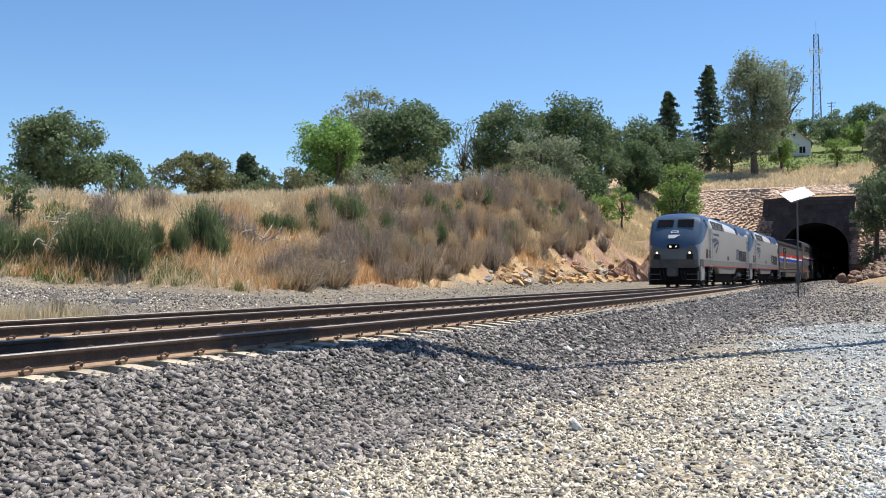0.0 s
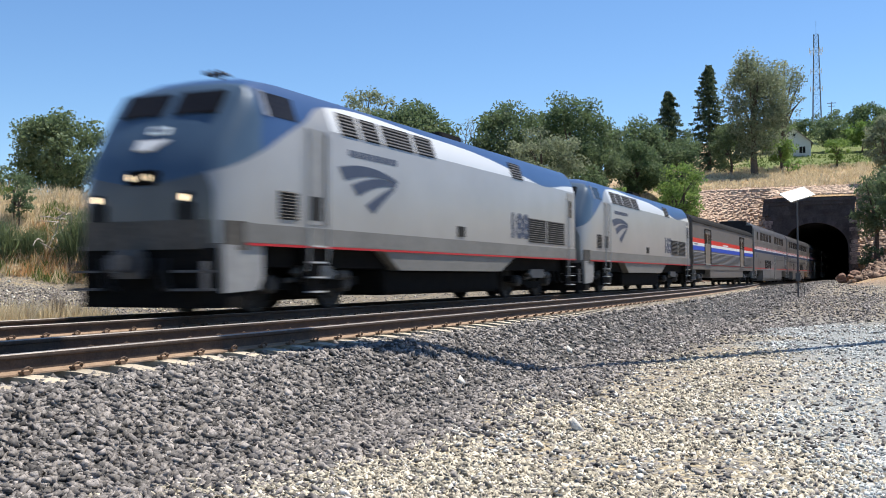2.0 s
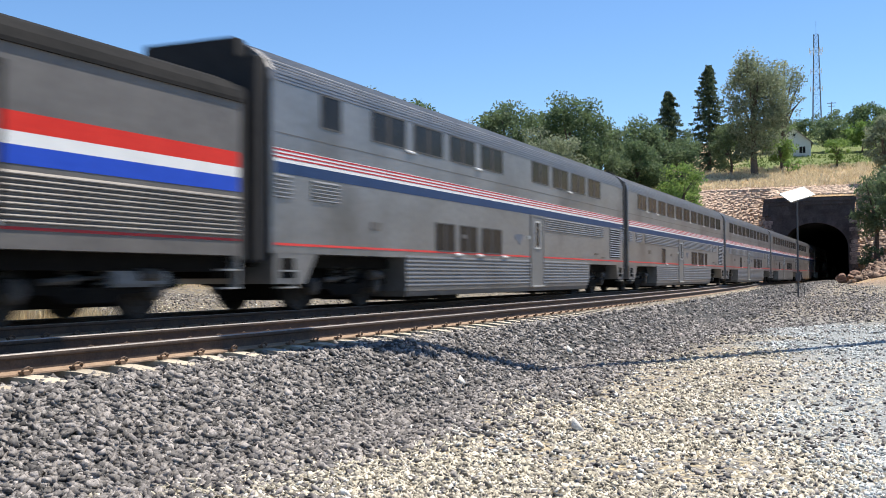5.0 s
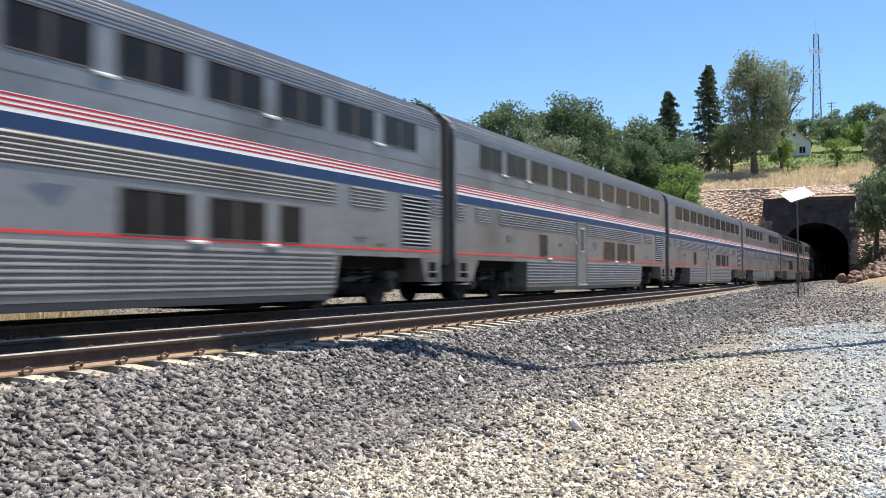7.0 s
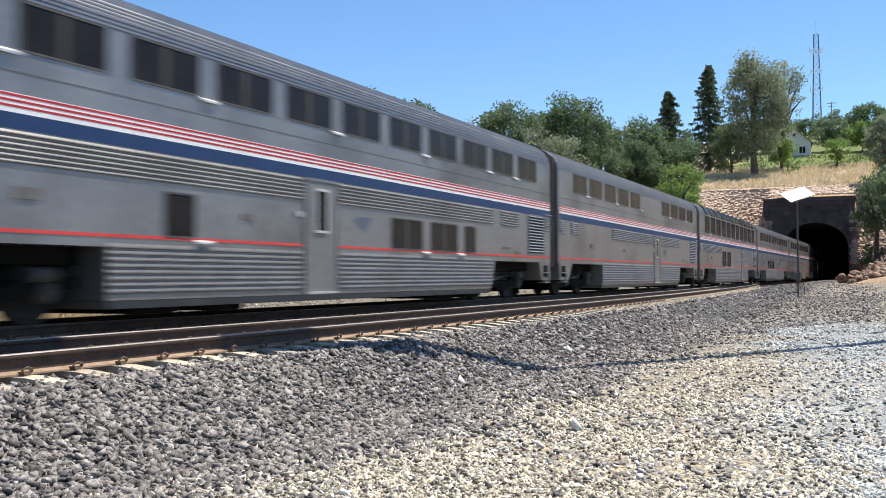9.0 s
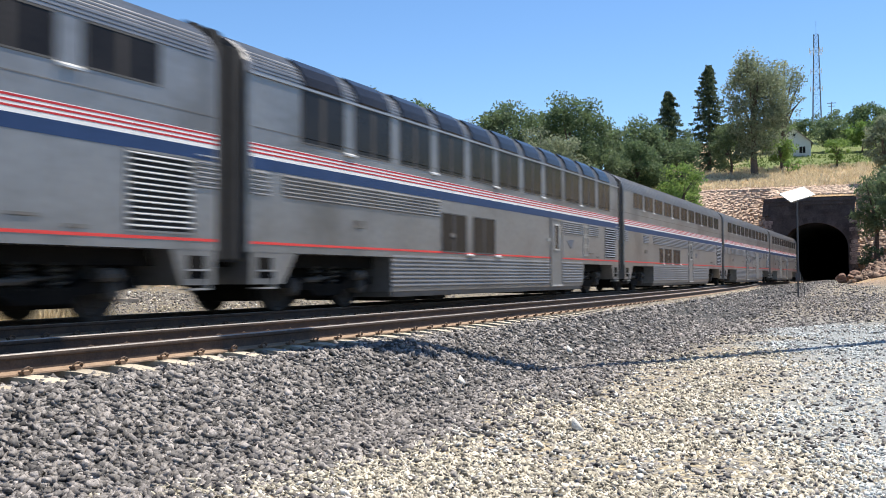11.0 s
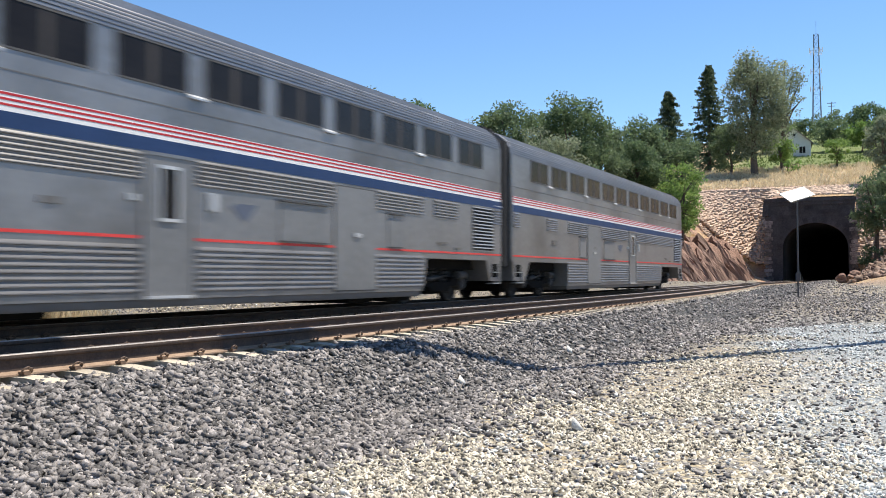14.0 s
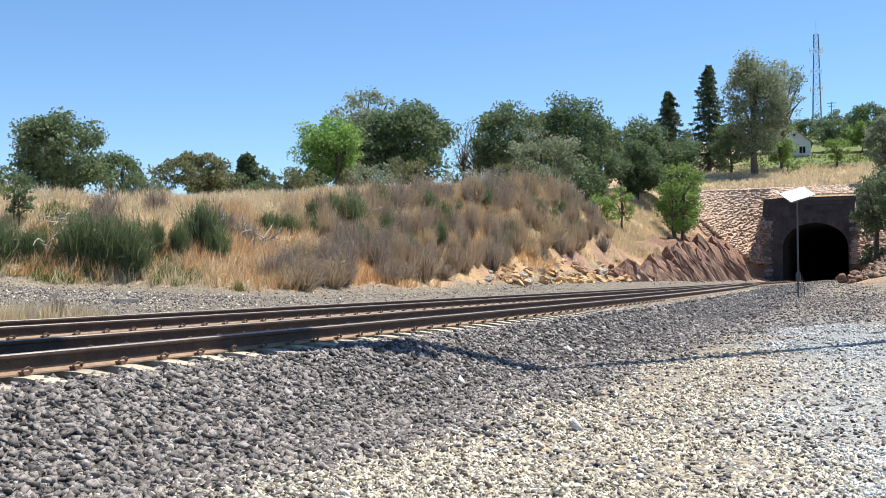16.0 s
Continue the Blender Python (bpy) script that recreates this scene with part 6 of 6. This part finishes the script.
# ---- rocks ----
def rock_mesh(seed, sharp=.35):
    rg = np.random.default_rng(seed)
    bm = bmesh.new()
    bmesh.ops.create_icosphere(bm, subdivisions=3, radius=.5)
    cuts = [(Vector(rg.normal(size=3)).normalized(), rg.uniform(.16, .36)) for _ in range(12)]
    for v in bm.verts:
        for nrm, d in cuts:
            e = v.co.dot(nrm) - d
            if e > 0:
                v.co -= nrm * e
        q = v.co.normalized()
        v.co += q * (.03 * math.sin(v.co.y * 38 + 3 * v.co.x) + rg.normal(0, .014))
    return bm


def slab_mesh(seed):
    """A split bed of rock with stepped faces, standing on its foot."""
    rg = np.random.default_rng(seed)
    bm = bmesh.new()
    ny, nz = 7, 8
    front = {}
    step = np.cumsum(rg.choice([0, 0, .12, -.14, .2, -.18], ny))
    for i in range(ny):
        for j in range(nz):
            u, v = i / (ny - 1) - .5, j / (nz - 1)
            front[i, j] = bm.verts.new((float(.35 + step[i] * .8 + rg.normal(0, .05) - .15 * v), float(u + rg.normal(0, .035)), float(v * (1 - .22 * abs(u) * rg.uniform(.2, 2)) + rg.normal(0, .015))))
    back = {k: bm.verts.new((-.7, v.co.y * .9, v.co.z * .93)) for k, v in front.items() if k[0] in (0, ny - 1) or k[1] in (0, nz - 1)}
    for i in range(ny - 1):
        for j in range(nz - 1):
            bm.faces.new((front[i, j], front[i + 1, j], front[i + 1, j + 1], front[i, j + 1]))
    for i in range(ny - 1):
        for j in (0, nz - 1):
            bm.faces.new((front[i, j], front[i + 1, j], back[i + 1, j], back[i, j]))
    for j in range(nz - 1):
        for i in (0, ny - 1):
            bm.faces.new((front[i, j], front[i, j + 1], back[i, j + 1], back[i, j]))
    return bm


def rocks():
    shapes = [to_mesh(rock_mesh(80 + k), "rock") for k in range(7)]
    pale = [to_mesh(rock_mesh(90 + k), "rock") for k in range(2)]
    for m in shapes:
        m.materials.append(M_ROCK)
    for m in pale:
        m.materials.append(M_PALEROCK)
    rg = random.Random(8)

    def put(me, name, label, x, y, sx, sy, sz, rz, tilt=0, sunk=.25, group=""):
        z = float(ground_z(x, y)) + sz * (.5 - sunk)
        thing(name, label, "rock", group, shape=me, at=pose(x, y, z, tilt, 0, rz) @ Matrix.Diagonal((sx, sy, sz, 1)))

    put(pale[0], "pale_rock", "pale weathered rock lying in dry grass", -19.6, 29.7, .8, .5, .5, 30)
    put(pale[1], "pale_rock", "pale weathered rock lying in dry grass", -19.4, 30.5, .65, .45, .5, 80)
    put(pale[0], "pale_rock", "pale weathered rock lying in dry grass", -19.9, 29.0, .3, .3, .2, 10)
    leaves = [to_mesh(slab_mesh(120 + k), "rock_slab") for k in range(6)]
    for m in leaves:
        m.materials.append(M_ROCK)
    y, k = 69.0, 0
    while y < 131:
        wide = rg.uniform(1.0, 2.4)
        high = (1.5 + 3.6 * min(1, max(0, (y - 70) / 42))) * rg.uniform(.75, 1.2)
        x = -16.75 - rg.uniform(0, .5) + .75 * min(1, max(0, (y - 80) / 12))
        at = pose(x, y, -.3, rg.uniform(20, 30), rg.uniform(-40, -30), rg.uniform(-8, 8))
        thing("rock_slab", "tilted reddish brown rock slab in the cutting", "rock", "rock slabs of the cutting", shape=leaves[k % 6], at=at @ Matrix.Diagonal((rg.uniform(.8, 1.5), wide, high * 1.15, 1)))
        y += wide * .62; k += 1
    for k in range(46):
        y = rg.uniform(42, 92)
        x = -17.0 - rg.uniform(0, 1.6)
        s = rg.uniform(.25, .75)
        put(shapes[k % 7] if k % 3 else pale[k % 2], "boulder", "ochre rock fallen at the foot of the bank", x, y, s * 1.2, s, s * .8, rg.uniform(0, 360), 0, .3, "rocks at the foot of the bank")
    for k in range(44):
        y = rg.uniform(100, 137); x = rg.uniform(-4.6, -1.2); s = rg.uniform(.5, 1.6)
        put(shapes[k % 7], "boulder", "brown rock on the bank beside the tunnel", x, y, s, s * 1.3, s, rg.uniform(0, 360), 0, .3, "rocks beside the tunnel")
    ochre = [to_mesh(rock_mesh(140 + k), "rock") for k in range(5)]
    for m in ochre:
        m.materials.append(M_OCHRE)
    for k in range(130):
        y = rg.uniform(47, 78)
        up = rg.uniform(0, 1) ** 1.5
        x = -16.9 - up * 1.9
        s = rg.uniform(.25, .8) * (1.15 - .4 * up)
        put(ochre[k % 5], "ochre_rock", "broken ochre rock on the lower slope of the cutting", x, y, s * 1.3, s * 1.1, s * .75, rg.uniform(0, 360), rg.uniform(-25, 25), .35, "ochre rocks of the cutting")
    r3 = np.random.default_rng(27)
    X, Y = r3.uniform(-5.0, 3, 3000), r3.uniform(96, 139, 3000)
    ok = zones(X, Y)[1] > .4
    X, Y = X[ok], Y[ok]
    stones("rock_debris", "brown broken rock on the bank beside the tunnel", np.stack([X, Y, ground_z(X, Y) + .03], 1), r3.uniform(.15, .6, len(X)), M_DEBRIS, 29, .7)
    # rubble facing round the portal, laid in rough courses
    r2 = np.random.default_rng(17)
    X, Y = np.meshgrid(np.arange(-27, 5, .46), np.concatenate([np.arange(136.8, 146.2, .17), np.arange(146.2, 149, .4)]))
    X, Y = (X + r2.uniform(-.2, .2, X.shape) + .23 * (np.arange(len(X)) % 2)[:, None]).ravel(), (Y + r2.uniform(-.03, .03, Y.shape)).ravel()
    ok = ((X < -15.3) | (X > -4.4) | (Y > 142.8))
    X, Y = X[ok], Y[ok]
    slope = (ground_z(X, Y + .1) - ground_z(X, Y - .1)) / .2
    k = len(X)
    cube = np.array([[x, y, z] for x in (-.5, .5) for y in (-.5, .5) for z in (-.5, .5)])
    V = (cube[None] + r2.uniform(-.13, .13, (k, 8, 3))) * r2.uniform([.44, .28, .12], [.66, .40, .2], (k, 3))[:, None]
    ct, st = (1 / np.sqrt(1 + slope ** 2))[:, None], (slope / np.sqrt(1 + slope ** 2))[:, None]
    V = np.stack([V[..., 0] + X[:, None], V[..., 1] * ct - V[..., 2] * st + Y[:, None], V[..., 1] * st + V[..., 2] * ct + (ground_z(X, Y) + relief(X, Y))[:, None]], -1)
    f = np.array([[0, 1, 3, 2], [4, 6, 7, 5], [0, 4, 5, 1], [2, 3, 7, 6], [0, 2, 6, 4], [1, 5, 7, 3]])
    me = np_mesh("rubble_facing", V.reshape(-1, 3), (f[None] + 8 * np.arange(k)[:, None, None]).reshape(-1, 4))
    me.materials.append(M_RUBBLE)
    tagged(new("rubble_facing", me), "pinkish rubble stone facing on the slope round the portal", "gravel", kind="stuff")


M_DEBRIS = mat("brown_debris", (0.13, 0.085, 0.06), (0.30, 0.20, 0.14), 1.5, 0.9, bump=0.04, bscale=8, island=0.5)
M_RUBBLE = mat("rubble_stone", (0.42, 0.29, 0.205), (0.57, 0.42, 0.31), 1.2, 0.9, bump=0.03, bscale=8, island=0.2)
rocks()


# ---- house, mast, poles, panel ----
def house():
    z = float(ground_z(-17.6, 214)) - .3
    t = thing("house", "white gabled house with grey roof on the hill", "house", at=pose(-18.4, 214, z, 0, 0, 6))
    part("wall", loft([[(x, y, zz) for x, zz in ((-3.2, -1.5), (3.2, -1.5), (3.2, 3.2), (0, 5.9), (-3.2, 3.2))] for y in (0, 11)]), M_WALLPAINT, t, "white painted wall")
    for s in (1, -1):
        part("roof", loft([[(s * x, y, zz) for x, zz in ((0, 5.92), (3.6, 2.88), (3.6, 3.06), (0, 6.12))] for y in (-.45, 11.45)]), M_SHINGLE, t, "grey shingle roof slope")
    for x, zz in ((1.6, 1.0), (-1.6, 1.0)):
        w = part("window", boxes((x - .65, x + .65, -.06, .02, zz - .08, zz + 1.4), bevel=.02), M_WALLPAINT, t)
        for k in (0, 1):
            part("pane", boxes((x - .57 + .6 * k, x - .03 + .6 * k, -.075, -.04, zz, zz + 1.3)), M_GLASS, w)
    part("gable_vent", boxes((-.25, .25, -.04, .02, 4.4, 4.9)), M_LOUVRE, t)


def mast():
    x, y = -23.6, 361.7
    t = thing("radio_mast", "grey steel lattice radio mast on the hilltop", "mast", at=pose(x, y, float(ground_z(x, y)) - .5))
    H, n = 34.0, 15
    half = lambda z: 1.45 - .75 * z / H
    for sx, sy in ((1, 1), (1, -1), (-1, 1), (-1, -1)):
        part("leg", tubes([[(sx * half(z), sy * half(z), z, .14) for z in (0, H)]], 6), M_GALV, t)
    for k in range(n):
        z0, z1 = H * k / n, H * (k + 1) / n
        a, b = half(z0), half(z1)
        for p, q, th in (((-a, -a, z0), (b, -b, z1), .07), ((a, -a, z0), (-b, -b, z1), .06), ((a, -a, z0), (b, b, z1), .06), ((a, a, z0), (b, -b, z1), .06), ((-b, -b, z1), (b, -b, z1), .06), ((b, -b, z1), (b, b, z1), .06)):
            part("brace", tubes([[(*p, th), (*q, th)]], 4), M_GALV, t)
    for z, w in ((H - 5.5, 2.0), (H - 6.3, 1.6), (H - 12.5, 1.7), (H - 18.5, 1.9)):
        part("antenna_arm", tubes([[(-w, -1, z, .06), (w, -1, z, .06)]], 5), M_GALV, t)
        for sx in (-w, -w * .4, w * .6, w):
            part("antenna", boxes((sx - .13, sx + .13, -1.2, -1.0, z - .9, z + .9), bevel=.03), M_PANEL, t)
    part("whip", tubes([[(0, 0, H, .05), (0, 0, H + 4.5, .025)]], 5), M_GALV, t)


def utility_pole(x, y, h, label, turn=0.0):
    t = thing("utility_pole", label, "utility pole", "utility poles", at=pose(x, y, float(ground_z(x, y)) - .4, 0, 0, turn))
    part("pole", tubes([[(0, 0, 0, .16), (0, 0, h, .11)]], 9), M_WOOD, t)
    part("crossarm", boxes((-1.2, 1.2, -.06, .06, h - .5, h - .36), bevel=.01), M_WOOD, t)
    part("lower_crossarm", boxes((-.9, .9, -.06, .06, h - 1.4, h - 1.28), bevel=.01), M_WOOD, t)
    for k in (-1.05, -.45, .45, 1.05):
        part("insulator", kept("insulator", lambda: tubes([[(0, 0, 0, .03), (0, 0, .06, .06), (0, 0, .16, .05), (0, 0, .2, .02)]], 8)), M_GALV, t, at=pose(k, 0, h - .36))
    return t


def cable():
    """An unseen overhead line and a thick body on it, added to cast shade across the gravel."""
    a, b = Vector((10.68, 43.5, 9.38)), Vector((-16.1, -8.0, 9.38))
    pts = []
    for k in range(41):
        u = k / 40
        p = a.lerp(b, u)
        pts.append((p.x, p.y, p.z - 3.2 * u * (1 - u), .12 + .06 * (u < .46)))
    t = thing("overhead_cable", "unseen black overhead cable, thickened to cast its line of shade", "cable", shape=tubes([pts], 7), material=M_CABLE)
    q = [Vector(pts[k][:3]) for k in (21, 23)]
    d = (q[1] - q[0]).normalized()
    c = (q[0] + q[1]) / 2 + d * 0.9 + Vector((.27, -.14, 0))
    # Oversized body out of view, added to cast the broad dark patch.
    part("shade_body", tubes([[(*(c - d * 2.2), .08), (*(c - d * 1.4), .24), (*(c + d * 0.6), .50), (*(c + d * 3.2), .50), (*(c + d * 4.2), .12)]], 10), M_CABLE, t)


# A solar panel; its glare is put into a white base colour.
def solar_panel_post():
    x, y = -4.35, 52.0
    g = float(ground_z(x, y))
    t = thing("solar_panel_post", "thin dark post by the track, tilted solar panel painted white with glare", "post", at=pose(x, y, g))
    part("post", tubes([[(0, 0, -.3, .045), (0, 0, 5.0, .04)]], 8), M_DARKPOLE, t)
    r, u, f = Vector((math.cos(YAW), math.sin(YAW), 0)), Vector((0, 0, 1)), Vector((-math.sin(YAW), math.cos(YAW), 0))
    e1, e2 = r * 1.30 + u * .38 + f * .5, r * .34 - u * .42 - f * .56
    nrm = e1.cross(e2).normalized()
    c = Vector((0, 0, 4.98))
    for nm, grow, lift, m, lab in (("panel", .5, .02, M_PANEL, "tilted solar panel, its sun glare painted white"), ("panel_rim", .52, -.012, M_GALV, "")):
        bm = bmesh.new()
        lo = [bm.verts.new(c + e1 * i * grow + e2 * j * grow + nrm * (lift - .02)) for i, j in ((-1, -1), (1, -1), (1, 1), (-1, 1))]
        hi = [bm.verts.new(v.co + nrm * .03) for v in lo]
        bm.faces.new(lo); bm.faces.new(hi)
        for i in range(4):
            bm.faces.new((lo[i], lo[(i + 1) % 4], hi[(i + 1) % 4], hi[i]))
        part(nm, bm, m, t, lab)
    part("bracket", tubes([[(0, 0, 4.6, .03), (.15, -.1, 4.9, .03)]], 6), M_DARKPOLE, t)
    part("control_box", boxes((-.11, .11, -.1, .1, .8, 1.2), bevel=.015), M_DARKPOLE, t)
    part("conduit", tubes([[(.06, -.05, 1.3, .015), (.22, -.1, .9, .015), (.3, -.12, .4, .015), (.26, -.1, 0, .015)]], 5), M_CABLE, t)


def fallen_branch(x, y, turn, size, seed):
    """A dead bleached branch lying with its forks up."""
    rg = np.random.default_rng(seed)
    paths = []
    for k in range(7):
        a, e, n_ = rg.uniform(-.5, .5) + k * .9, rg.uniform(.15, .9), rg.uniform(.6, 1.2) * size
        p, run = Vector((0, 0, .05)), []
        for i in range(6):
            run.append((*p, .032 * size * (1 - i / 6.5)))
            p = p + Vector((math.cos(a) * math.cos(e), math.sin(a) * math.cos(e), math.sin(e))) * n_ / 5
            a += rg.normal(0, .35); e += rg.normal(-.12, .25)
        paths.append(run)
        q = Vector(run[3][:3])
        paths.append([(*q, .02 * size), (*(q + Vector(rg.normal(0, .2, 3)) * size + Vector((0, 0, .15))), .008)])
    thing("fallen_branch", "bleached dead branch lying in dry grass", "branch", "fallen branches", shape=tubes(paths, 5), material=M_DEADWOOD, at=pose(x, y, float(ground_z(x, y)), 0, 0, turn))


house()
mast()
for k, (x, y, s) in enumerate(((-21.1, 30.6, 1.5), (-21.6, 31.8, 1.3), (-22.3, 29.3, 1.5), (-24.0, 24.8, 1.5), (-23.4, 23.2, 1.3), (-22.6, 40.5, 1.5), (-20.6, 32.6, 1.2))):
    fallen_branch(x, y, 70.0 * k, s, 200 + k)
utility_pole(-16.9, 320.9, 9.5, "distant wooden utility pole with crossarms")
# Two poles out of view, added as ends for the cable.
utility_pole(10.68, 43.5, 10.2, "unseen wooden utility pole added to hold the overhead cable", -30)
utility_pole(-16.1, -8.0, 10.0, "unseen wooden utility pole added to hold the overhead cable", -30)
cable()
solar_panel_post()
thing("concrete_slab", "flat pale concrete slab lying on the gravel", "slab", shape=boxes((-.32, .32, -.12, .12, -.04, .06), bevel=.015), material=M_PALEROCK, at=pose(-16.8, 19.1, float(ground_z(-16.8, 19.1)) + .02, 0, 0, 40))


# ---- tracks, with their many pieces ----
build_track("main_track", "main railway track with rusty rails on concrete ties", lambda y: FAR_X, 8.0, 150.0, 384.0, 240)
build_track("siding_track", "siding track with rusty rails on pale concrete ties", near_x, 2.0, 78.0, 91.0, 140)

motions()
